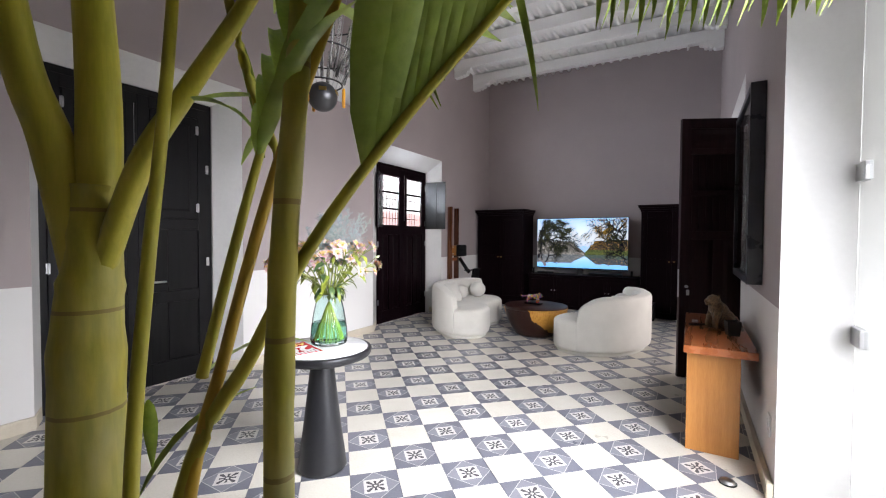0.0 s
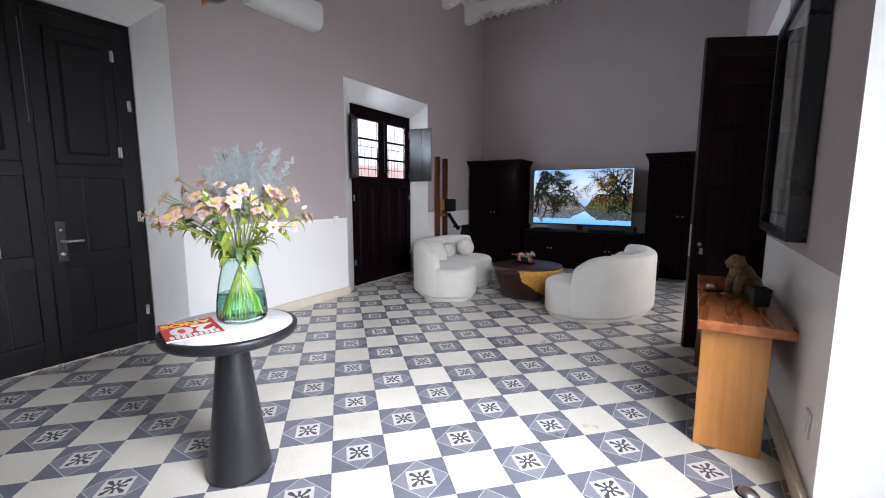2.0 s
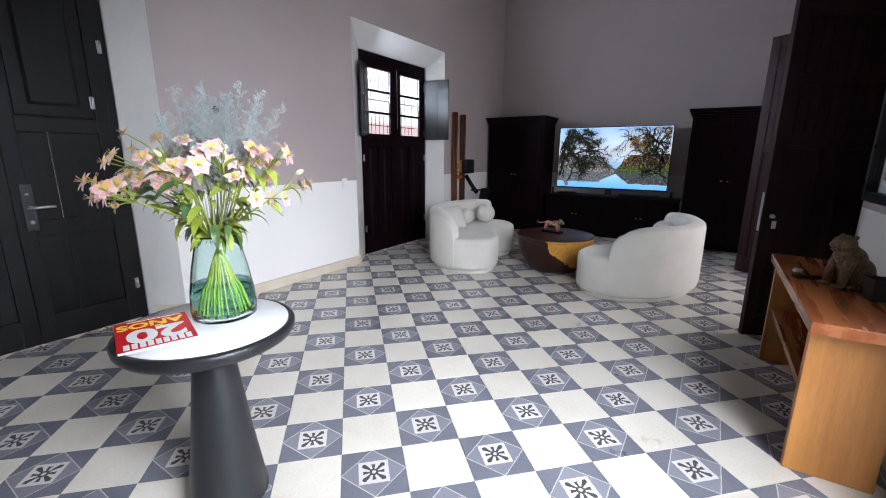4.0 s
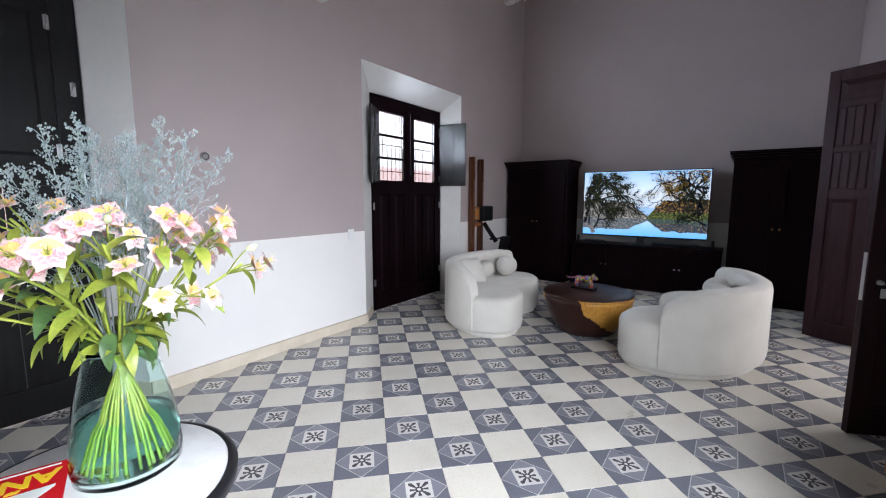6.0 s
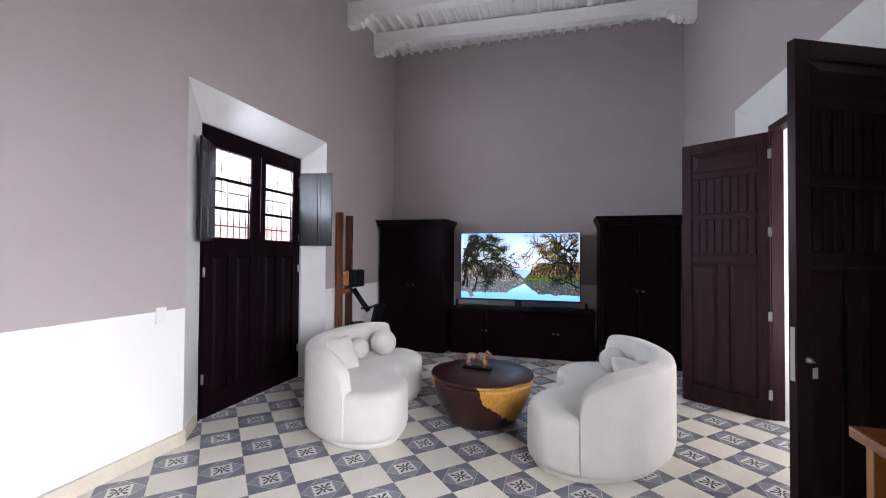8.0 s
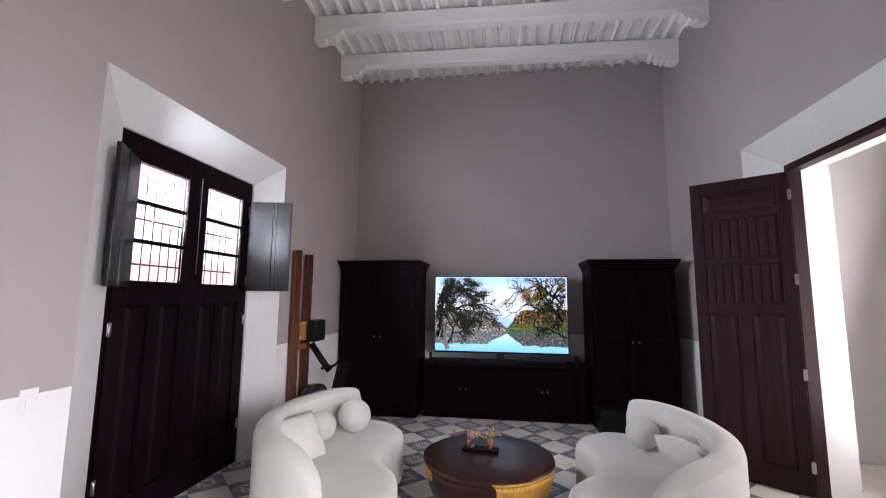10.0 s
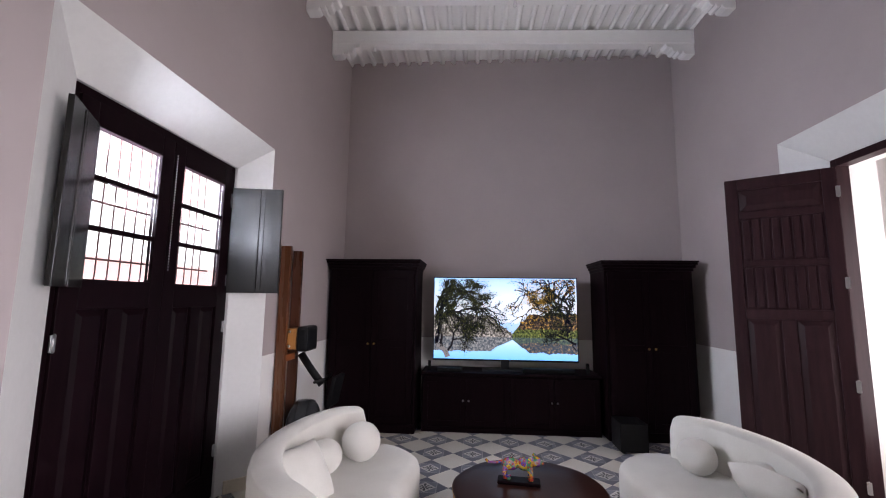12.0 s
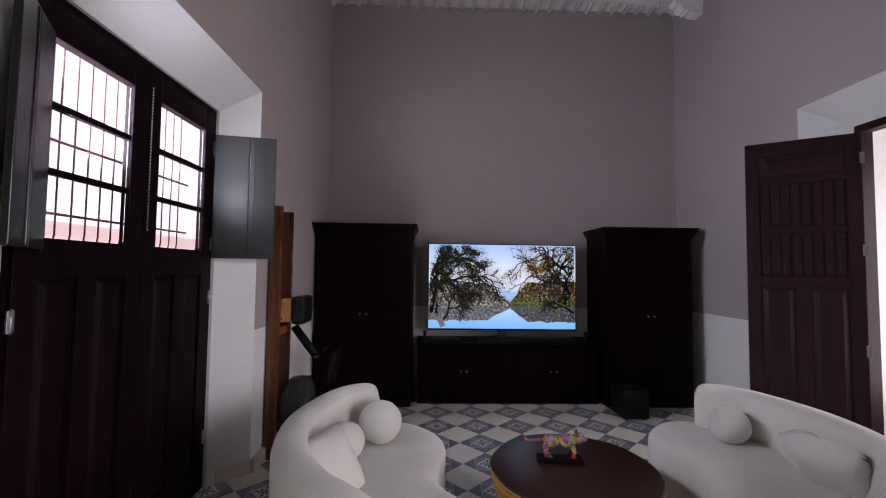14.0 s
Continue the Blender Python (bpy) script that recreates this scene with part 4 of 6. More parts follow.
def screen_trees(bm, rng):
    """Bare and leafy boughs that frame the picture, drawn flat on the screen: slot 1 bark, 2 pale bark, 3 dark leaf, 4 olive leaf, 5 gold leaf."""
    ASPECT = 1.74

    def quad(points, slot):
        if all(0.004 < px < 0.996 and 0.004 < pz < 0.996 for px, pz in points):
            f = bm.faces.new([bm.verts.new((px, -0.0012 - 0.0004 * (slot > 2), pz)) for px, pz in points])
            f.material_index = slot

    def leaf(px, pz, size, slot):
        a = rng.uniform(0, math.pi)
        ca, sa = math.cos(a) * size, math.sin(a) * size
        quad([(px + ca / ASPECT, pz + sa), (px - 0.5 * sa / ASPECT, pz + 0.5 * ca), (px - ca / ASPECT, pz - sa), (px + 0.5 * sa / ASPECT, pz - 0.5 * ca)], slot)

    def bough(px, pz, angle, length, width, depth, tones, slot=1):
        steps = 5
        for i in range(steps):
            angle += rng.uniform(-0.38, 0.38)
            nx, nz = px + math.cos(angle) * length / steps / ASPECT, pz + math.sin(angle) * length / steps
            w0, w1 = width * (1 - 0.5 * i / steps), width * (1 - 0.5 * (i + 1) / steps)
            sx, sz = -math.sin(angle) / ASPECT, math.cos(angle)
            w0, w1 = w0 * 1.25 + 0.0012, w1 * 1.25 + 0.0012
            quad([(px + sx * w0, pz + sz * w0), (px - sx * w0, pz - sz * w0), (nx - sx * w1, nz - sz * w1), (nx + sx * w1, nz + sz * w1)], slot if width > 0.012 else 1)
            px, pz = nx, nz
            if depth and i:
                bough(px, pz, angle + rng.choice((-1, 1)) * rng.uniform(0.4, 1.0), length * rng.uniform(0.45, 0.7), width * 0.62, depth - 1, tones)
            if depth < 2:
                for _ in range(4):
                    leaf(px + rng.gauss(0, 0.016), pz + rng.gauss(0, 0.026), rng.uniform(0.005, 0.011), rng.choice(tones))

    dark, olive, gold = (3, 3, 3, 3, 3, 4), (3, 3, 3, 4), (3, 3, 3, 3, 5)
    bough(0.10, 0.02, 2.2, 0.36, 0.026, 1, (3, 3), 2)
    bough(0.03, 0.30, 1.15, 0.40, 0.022, 3, dark)
    bough(0.08, 0.52, 0.60, 0.46, 0.014, 3, dark)
    bough(0.06, 0.70, 0.65, 0.40, 0.012, 3, (3, 3, 4))
    bough(0.02, 0.62, 0.95, 0.36, 0.012, 3, dark)
    bough(0.02, 0.20, 1.10, 0.34, 0.012, 3, dark)
    bough(0.02, 0.50, 0.15, 0.42, 0.010, 3, olive)
    bough(0.10, 0.10, 0.70, 0.36, 0.010, 3, olive)
    bough(0.99, 0.36, 2.35, 0.56, 0.016, 3, gold)
    bough(0.99, 0.55, 2.3, 0.50, 0.012, 3, gold)
    bough(0.99, 0.72, 2.6, 0.36, 0.010, 3, gold)
    bough(0.93, 0.30, 1.9, 0.34, 0.012, 3, dark)
    bough(0.99, 0.28, 1.7, 0.34, 0.016, 3, dark)
    bough(0.99, 0.20, 2.6, 0.26, 0.010, 2, dark)
    bough(0.99, 0.12, 2.5, 0.30, 0.004, 0, (3, 3))


def television():
    x0, x1, y, z0, z1 = -1.695, 0.105, 6.42, 0.80, 1.84
    tv = thing("television", "large flat television showing a lake between autumn trees", "television", pose(x0, y, z0))
    w, h = x1 - x0, z1 - z0
    bm = fresh()
    box(bm, 0, w, 0.0, 0.028, 0, h, 0.004)
    box(bm, 0.25, w - 0.25, 0.028, 0.065, 0.06, h - 0.35, 0.01)
    part("body", bm, BLACK_PLASTIC, tv)
    bm = fresh()
    f = bm.faces.new([bm.verts.new(p) for p in ((0, 0, 0), (1, 0, 0), (1, 0, 1), (0, 0, 1))])
    screen_trees(bm, random.Random(8))

    def glowing(name, colour):
        return plain(name, (0.004, 0.004, 0.005, 1), 0.15, Emission_Color=colour, Emission_Strength=2.3)

    tones = [screen_picture(), glowing("screen dark bark", (0.002, 0.002, 0.005, 1)), glowing("screen pale bark", (0.16, 0.155, 0.15, 1)), glowing("screen dark leaf", (0.004, 0.005, 0.006, 1)), glowing("screen olive leaf", (0.045, 0.05, 0.012, 1)), glowing("screen gold leaf", (0.50, 0.30, 0.04, 1))]
    screen = part("screen", bm, tones, tv, "lit screen")
    screen.matrix_basis = Matrix.LocRotScale((0.012, -0.002, 0.022), None, (w - 0.024, 1, h - 0.034))
    bm = fresh()
    box(bm, w / 2 - 0.28, w / 2 + 0.28, -0.10, 0.12, 0.69 - z0, 0.705 - z0, 0.004)
    box(bm, w / 2 - 0.05, w / 2 + 0.05, 0.0, 0.05, 0.705 - z0, 0.06, 0.004)
    part("stand", bm, BLACK_METAL, tv, "dark metal foot")


television()


def small_devices():
    bm = fresh()
    box(bm, 0, 0.62, 0, 0.08, 0, 0.055, 0.012)
    bar = part("soundbar", bm, BLACK_PLASTIC, at=pose(-0.60, 6.25, 0.69))
    tagged(bar, "slim black soundbar on the media cabinet", "soundbar")
    bm = fresh()
    box(bm, 0, 0.30, 0, 0.17, 0, 0.045, 0.006)
    tagged(part("media_player", bm, BLACK_PLASTIC, at=pose(-1.62, 6.24, 0.69)), "flat black media player on the cabinet", "media player")
    for x in (-1.74, 0.16):
        bm = fresh()
        box(bm, 0, 0.035, 0, 0.035, 0, 0.12, 0.006)
        tagged(part("small_speaker", bm, BLACK_PLASTIC, at=pose(x, 6.3, 0.69)), "slim upright black speaker on the media cabinet", "speaker", "small speakers")
    sub = thing("subwoofer", "black box subwoofer on the floor before the armoire", "speaker", pose(0.33, 5.70, 0))
    bm = fresh()
    box(bm, 0, 0.28, 0, 0.30, 0.015, 0.30, 0.012)
    part("case", bm, BLACK_PLASTIC, sub)
    for x, y in ((0.04, 0.04), (0.24, 0.04), (0.04, 0.26), (0.24, 0.26)):
        bm = fresh()
        lathe(bm, [(0, 0), (0.018, 0), (0.018, 0.016), (0, 0.016)], 14, pose(x, y, 0))
        part("foot", bm, BLACK_METAL, sub)


small_devices()


# ---------------------------------------------------------------- round table with flowers
TABLE_AT = (-0.81, -0.41)


def round_table():
    table = thing("pedestal_table", "round white-topped pedestal table with a black conical foot", "table", pose(*TABLE_AT, 0))
    bm = fresh()
    lathe(bm, [(0, 0), (0.140, 0), (0.148, 0.012), (0.145, 0.03), (0.115, 0.25), (0.088, 0.48), (0.070, 0.64), (0.068, 0.662), (0, 0.662)], 64)
    part("foot", bm, BLACK_METAL, table)
    bm = fresh()
    lathe(bm, [(0, 0.655), (0.085, 0.655), (0.16, 0.664), (0.25, 0.683), (0.288, 0.698), (0.298, 0.712), (0.300, 0.735), (0.294, 0.744), (0.282, 0.746), (0.278, 0.735), (0, 0.735)], 72)
    part("rim", bm, BLACK_METAL, table)
    bm = fresh()
    lathe(bm, [(0, 0.7355), (0.276, 0.7355), (0.277, 0.745), (0.272, 0.750), (0, 0.750)], 72)
    part("tabletop", bm, WHITE_MARBLE, table, "polished white round top")


round_table()


def text_mesh(words, size, depth=0.0004, bold=0.0):
    curve = bpy.data.curves.new("words", "FONT")
    curve.offset = bold
    curve.body, curve.size, curve.extrude, curve.align_x, curve.align_y = words, size, depth, "CENTER", "CENTER"
    ob = bpy.data.objects.new("words", curve)
    scene.collection.objects.link(ob)
    bpy.context.view_layer.update()
    data = bpy.data.meshes.new_from_object(ob.evaluated_get(bpy.context.evaluated_depsgraph_get()))
    bpy.data.objects.remove(ob)
    return data


def words(text, size, material, parent, at, stretch=1.0):
    data = text_mesh(text, size, bold=size * 0.035)
    data.materials.clear()
    data.materials.append(material)
    ob = new("lettering", data)
    ob.parent = parent
    ob.matrix_basis = at @ Matrix.Diagonal((1, stretch, 1, 1))
    return ob


def magazine():
    mag = thing("magazine", "red and white glossy magazine lying on the round table", "magazine", pose(-0.873, -0.563, 0.7505, 0, 0, -108) @ Matrix.Diagonal((1.04, 1.04, 1, 1)))
    red = plain("glossy red print", (0.55, 0.012, 0.018, 1), 0.25)
    white = plain("glossy white paper", (0.80, 0.80, 0.78, 1), 0.3)
    yellow = plain("yellow print", (0.85, 0.52, 0.02, 1), 0.3)
    bm = fresh()
    box(bm, -0.104, 0.104, -0.134, 0.134, 0.0, 0.0075)
    part("pages", bm, white, mag, "white page block")
    bm = fresh()
    box(bm, -0.106, 0.106, -0.136, 0.136, 0.0078, 0.0086)
    part("cover", bm, red, mag, "red printed cover")
    for i in range(9):
        bm = fresh()
        box(bm, -0.092 + i * 0.0207, -0.092 + i * 0.0207 + 0.0155, 0.082, 0.126, 0.0088, 0.0091)
        if i % 2:
            box(bm, -0.088 + i * 0.0207, -0.0835 + i * 0.0207, 0.092, 0.116, 0.0092, 0.0093)
        part("title_bar", bm, white, mag)
    words("20", 0.165, white, mag, pose(-0.005, 0.018, 0.0090), 0.95)
    words("AÑOS", 0.070, yellow, mag, pose(0.005, -0.082, 0.0090), 1.0)
    bm = fresh()
    box(bm, -0.09, 0.07, -0.128, -0.121, 0.0088, 0.0091)
    part("text_bar", bm, white, mag)


magazine()

VASE_AT = (-0.828, -0.335, 0.7502)


def vase():
    jar = thing("glass_vase", "tapered green-tinted glass vase part filled with water", "vase", pose(*VASE_AT))
    n = Nodes("green tinted glass")
    tint = n.done((0.84, 0.97, 0.95, 1), 0.03, 0.0, Transmission_Weight=1.0, IOR=1.25)
    bm = fresh()
    outer = [(0, 0), (0.100, 0), (0.112, 0.010), (0.115, 0.04), (0.110, 0.11), (0.096, 0.20), (0.080, 0.27), (0.072, 0.305), (0.074, 0.318)]
    inner = [(0.070, 0.318), (0.068, 0.305), (0.076, 0.27), (0.092, 0.20), (0.106, 0.11), (0.110, 0.04), (0.105, 0.018), (0, 0.016)]
    lathe(bm, outer + inner, 56)
    body = part("body", bm, tint, jar)
    body.visible_shadow = False
    water = Nodes("greenish water").done((0.50, 0.90, 0.80, 1), 0.0, 0.0, Transmission_Weight=1.0, IOR=1.15)
    bm = fresh()
    lathe(bm, [(0, 0.0165), (0.1045, 0.0185), (0.1095, 0.04), (0.1070, 0.10), (0.1020, 0.135), (0, 0.135)], 56)
    drop = part("water", bm, water, jar, "shallow green-tinted water")
    drop.visible_shadow = False


vase()


def blade(bm, length, width, bend=0.25, steps=6, fold=0.15, m=None, slot=0, tip=1.0):
    """A leaf along +x, folded along its middle and bent down towards its tip."""
    rows = []
    for i in range(steps + 1):
        t = i / steps
        w = width * 0.5 * (math.sin(math.pi * min(1.0, t ** 0.75 * 0.96 + 0.03)) ** 0.8)
        a = bend * t * t
        x, z = length * t * math.cos(a * 0.5), -length * t * math.sin(a * 0.8)
        rows.append([Vector((x, -w, z + fold * w)), Vector((x, 0, z)), Vector((x, w, z + fold * w))])
    made = [[bm.verts.new(m @ p if m is not None else p) for p in row] for row in rows]
    for a, b in zip(made, made[1:]):
        for k in range(2):
            f = bm.faces.new((a[k], a[k + 1], b[k + 1], b[k]))
            f.smooth, f.material_index = True, slot


def petal(bm, length, width, bend, m):
    """A broad rounded petal along +x, cupped and bent back at its tip."""
    rows = []
    for i in range(7):
        t = i / 6
        w = width * 0.5 * min(1.0, 0.25 + 1.5 * t) * math.sqrt(max(0.02, 1 - t ** 5))
        x, z = length * t * math.cos(bend * t * 0.5), -length * t * t * math.sin(bend * 0.6)
        rows.append([bm.verts.new(m @ Vector((x - 0.12 * width * (abs(s) == 2) * t, s * w / 2, z + 0.10 * width * (abs(s) == 2)))) for s in (-2, -1, 0, 1, 2)])
    for a, b in zip(rows, rows[1:]):
        for k in range(4):
            bm.faces.new((a[k], a[k + 1], b[k + 1], b[k])).smooth = True


def leaf_material(name, dark, light, scale=18.0, sub=0.25):
    n = Nodes(name)
    at = n.place()
    tone = n.op("ADD", n.op("MULTIPLY", n.noise(at, scale), 0.7), n.op("MULTIPLY", n.noise(at, scale * 9), 0.3))
    n.bump(tone, 0.15, 0.001)
    return n.done(n.ramp(tone, (0.35, dark), (0.65, light)), 0.42, 0.0, Transmission_Weight=0.0, Subsurface_Weight=sub, Subsurface_Radius=(0.02, 0.02, 0.01))


LEAF_FRESH = leaf_material("fresh yellow green leaf", (0.15, 0.21, 0.02, 1), (0.34, 0.38, 0.06, 1))
LEAF_DEEP = leaf_material("deep green leaf", (0.03, 0.075, 0.02, 1), (0.09, 0.16, 0.05, 1))
MISTY = leaf_material("blue grey misty sprig", (0.24, 0.30, 0.30, 1), (0.44, 0.51, 0.51, 1), 40.0)


def petal_material():
    """Blush petals with paler edges, pink streaks and a yellow flame on one side of the throat."""
    n = Nodes("white and pink petal")
    at = n.local()
    x, y, z = n.split(at)
    r = n.op("SQRT", n.op("ADD", n.op("MULTIPLY", x, x), n.op("MULTIPLY", y, y)))
    streak = n.noise(n.mapped(at, (90, 90, 20)), 3.0)
    info = n.tree.nodes.new("ShaderNodeObjectInfo")
    blush = n.op("MULTIPLY", n.noise(at, 30.0), n.op("MULTIPLY_ADD", info.outputs["Random"], 0.9, 0.25))
    c = n.mix(blush, (0.70, 0.66, 0.60, 1), (0.68, 0.36, 0.38, 1))
    pink = n.op("MULTIPLY", n.op("GREATER_THAN", streak, 0.50), n.op("LESS_THAN", r, 0.030))
    c = n.mix(n.op("MULTIPLY", pink, 0.65), c, (0.70, 0.16, 0.24, 1))
    flame = n.op("MULTIPLY", n.op("GREATER_THAN", y, 0.007), n.op("MULTIPLY", n.op("LESS_THAN", r, 0.027), n.op("GREATER_THAN", r, 0.009)))
    c = n.mix(n.op("MULTIPLY", flame, 0.65), c, (0.85, 0.58, 0.05, 1))
    c = n.mix(n.op("LESS_THAN", r, 0.008), c, (0.62, 0.60, 0.14, 1))
    return n.done(c, 0.5, 0.0, Subsurface_Weight=0.3, Subsurface_Radius=(0.02, 0.015, 0.01))


def bouquet():
    rng = random.Random(11)
    flowers = thing("flower_bouquet", "loose bouquet of white and pink lilies with misty grey-green sprigs", "flowers", pose(VASE_AT[0], VASE_AT[1], VASE_AT[2] + 0.022))
    # stems fan out through the neck of the vase
    heads = []
    for i in range(26):
        a = 2 * math.pi * i * 0.381966
        out = 0.08 + 0.235 * ((i + 0.5) / 26) ** 0.6
        h = 0.585 - 0.35 * (out - 0.08) + rng.uniform(-0.05, 0.05)
        heads.append((a, out, h))
    petals = petal_material()
    bm = fresh()
    for k in range(6):
        m = pose(0, 0, 0, 0, 0, k * 60 + (0 if k % 2 else 4)) @ pose(0.002, 0, 0.0, 0, -42 if k % 2 else -30, 0)
        petal(bm, 0.043 if k % 2 else 0.041, 0.037 if k % 2 else 0.028, 0.8, m)
    for k in range(5):
        tube(bm, [(0, 0, 0), (0.006 * math.cos(k * 1.26), 0.006 * math.sin(k * 1.26), 0.022), (0.012 * math.cos(k * 1.26), 0.012 * math.sin(k * 1.26), 0.034)], 0.0011, 4)
    flower_mesh = mesh_of("flower", bm, petals)
    bm = fresh()
    lathe(bm, [(0, 0), (0.006, 0.002), (0.011, 0.014), (0.010, 0.028), (0.003, 0.040), (0, 0.041)], 12)
    bud_mesh = mesh_of("bud", bm, leaf_material("cream green bud", (0.50, 0.55, 0.28, 1), (0.72, 0.74, 0.52, 1), 60.0))
    leaf_meshes = []
    for mat, seed in ((LEAF_FRESH, 1), (LEAF_DEEP, 2)):
        bm = fresh()
        blade(bm, 0.098, 0.040, 0.7, 8, 0.3)
        leaf_meshes.append(mesh_of("leaf", bm, mat))
    for a, out, h in heads:
        ca, sa = math.cos(a), math.sin(a)
        path = spline([(-0.078 * ca, -0.078 * sa, 0.004), (-0.042 * ca, -0.042 * sa, 0.14), (0.0, 0.0, 0.25), (0.042 * ca, 0.042 * sa, 0.315), (out * 0.6 * ca, out * 0.6 * sa, 0.31 + (h - 0.31) * 0.62), (out * ca - 0.018, out * sa - 0.02, h)], 4)
        bm = fresh()
        tube(bm, path, 0.0032, 6)
        tip, fork = Vector(path[-1]), Vector(path[-3])
        for k in range(4):
            spread = Vector((rng.uniform(-1, 1), rng.uniform(-1, 1), rng.uniform(-0.6, 0.8))) * 0.062
            bud = rng.random() < 0.13
            tube(bm, [fork, fork.lerp(tip + spread, 0.6) + Vector((0, 0, 0.004)), tip + spread], 0.0019, 5)
            ob = new("bud" if bud else "flower", bud_mesh if bud else flower_mesh)
            ob.parent = flowers
            way = (Vector((ca, sa, 0.35 + rng.uniform(-0.3, 0.5))) + spread * 9).normalized()
            ob.matrix_basis = Matrix.LocRotScale(tip + spread, way.to_track_quat("Z", "Y"), Vector((1, 1, 1)) * rng.uniform(0.66, 0.92))
        part("stem", bm, LEAF_FRESH, flowers)
        for k in range(6):
            t = rng.uniform(0.5, 1.0)
            p = Vector(path[int(t * (len(path) - 1))])
            if p.z < 0.29:
                continue
            ob = new("leaf", leaf_meshes[0 if rng.random() < 0.78 else 1])
            ob.parent = flowers
            ob.matrix_basis = pose(p.x, p.y, p.z, rng.uniform(-30, 30), rng.uniform(-45, 35), math.degrees(a) + rng.uniform(-75, 75)) @ Matrix.Scale(rng.uniform(0.5, 0.95), 4)
    for i in range(12):     # long leaves falling over the neck
        a = 2 * math.pi * i / 12 + rng.uniform(-0.2, 0.2)
        ob = new("leaf", leaf_meshes[i % 2])
        ob.parent = flowers
        ob.matrix_basis = pose(0.05 * math.cos(a), 0.05 * math.sin(a), 0.315 + rng.uniform(0, 0.06), 0, rng.uniform(0, 50), math.degrees(a)) @ Matrix.Scale(rng.uniform(0.7, 1.05), 4)
    # misty sprigs, each one a mesh of fine twigs
    for s in range(17):
        a = 2 * math.pi * s * 0.381966 + 0.4
        lean = 0.03 + 0.19 * (s / 17) ** 0.7
        top = Vector((0.045 + lean * math.cos(a), 0.028 + lean * math.sin(a), 0.84 - 0.55 * lean + rng.uniform(-0.05, 0.04)))
        base = Vector((0.02 * math.cos(a), 0.02 * math.sin(a), 0.30))
        bm = fresh()
        tube(bm, [base, base.lerp(top, 0.5) + Vector((0, 0, 0.02)), top], [0.0018, 0.0013, 0.0006], 4)
        for k in range(34):
            t = 0.40 + 0.60 * k / 33
            p = base.lerp(top, t)
            d = Vector((rng.uniform(-1, 1), rng.uniform(-1, 1), rng.uniform(0.1, 1.2))).normalized() * (0.13 * (1.18 - t))
            tube(bm, [p, p + d * 0.6 + Vector((0, 0, 0.006)), p + d], [0.0008, 0.0006, 0.0004], 3)
            for j in range(12):
                q = p + d * (0.2 + 0.8 * j / 11) + Vector((rng.uniform(-1, 1), rng.uniform(-1, 1), rng.uniform(-1, 1))) * 0.005
                r = rng.uniform(0.0014, 0.0028)
                vs = [bm.verts.new(q + Vector(o) * r) for o in ((1, 0, 0), (-0.5, 0.87, 0), (-0.5, -0.87, 0), (0, 0, 1.3), (0, 0, -1.3))]
                for f in ((0, 1, 3), (1, 2, 3), (2, 0, 3), (1, 0, 4), (2, 1, 4), (0, 2, 4)):
                    bm.faces.new([vs[c] for c in f])
        part("sprig", bm, MISTY, flowers, "misty grey-green filler sprig")


bouquet()


# ---------------------------------------------------------------- console with its ornaments
def console():
    con = thing("console_table", "honey-coloured wooden console table with open shelf against the wall", "console", pose(0, 0, 0))
    bm = fresh()
    box(bm, 1.10, 1.50, 0.94, 2.36, 0.675, 0.725, 0.004)
    part("top", bm, RED_WOOD, con, "reddish varnished slab")
    for y in (1.03, 2.24):
        bm = fresh()
        box(bm, 1.12, 1.42, y, y + 0.045, 0, 0.675, 0.004)
        part("side_panel", bm, HONEY_WOOD, con)
    bm = fresh()
    box(bm, 1.14, 1.42, 1.075, 2.24, 0.34, 0.375, 0.003)
    part("shelf", bm, RED_WOOD, con)
    bm = fresh()
    box(bm, 1.395, 1.42, 1.075, 2.24, 0.375, 0.675, 0.003)
    part("back_panel", bm, RED_WOOD, con)


console()


def spotted():
    n = Nodes("carved spotted leopard glaze")
    at = n.local()
    v = n.tree.nodes.new("ShaderNodeTexVoronoi")
    v.inputs["Scale"].default_value = 75.0
    n.put(at, v.inputs["Vector"])
    ring = n.op("MULTIPLY", n.op("GREATER_THAN", v.outputs["Distance"], 0.30), n.op("LESS_THAN", v.outputs["Distance"], 0.52))
    tone = n.noise(at, 14.0)
    base = n.ramp(tone, (0.3, (0.13, 0.07, 0.03, 1)), (0.7, (0.24, 0.14, 0.06, 1)))
    n.bump(v.outputs["Distance"], 0.4, 0.002)
    return n.done(n.mix(n.op("MULTIPLY", ring, 0.75), base, (0.03, 0.018, 0.012, 1)), 0.45)


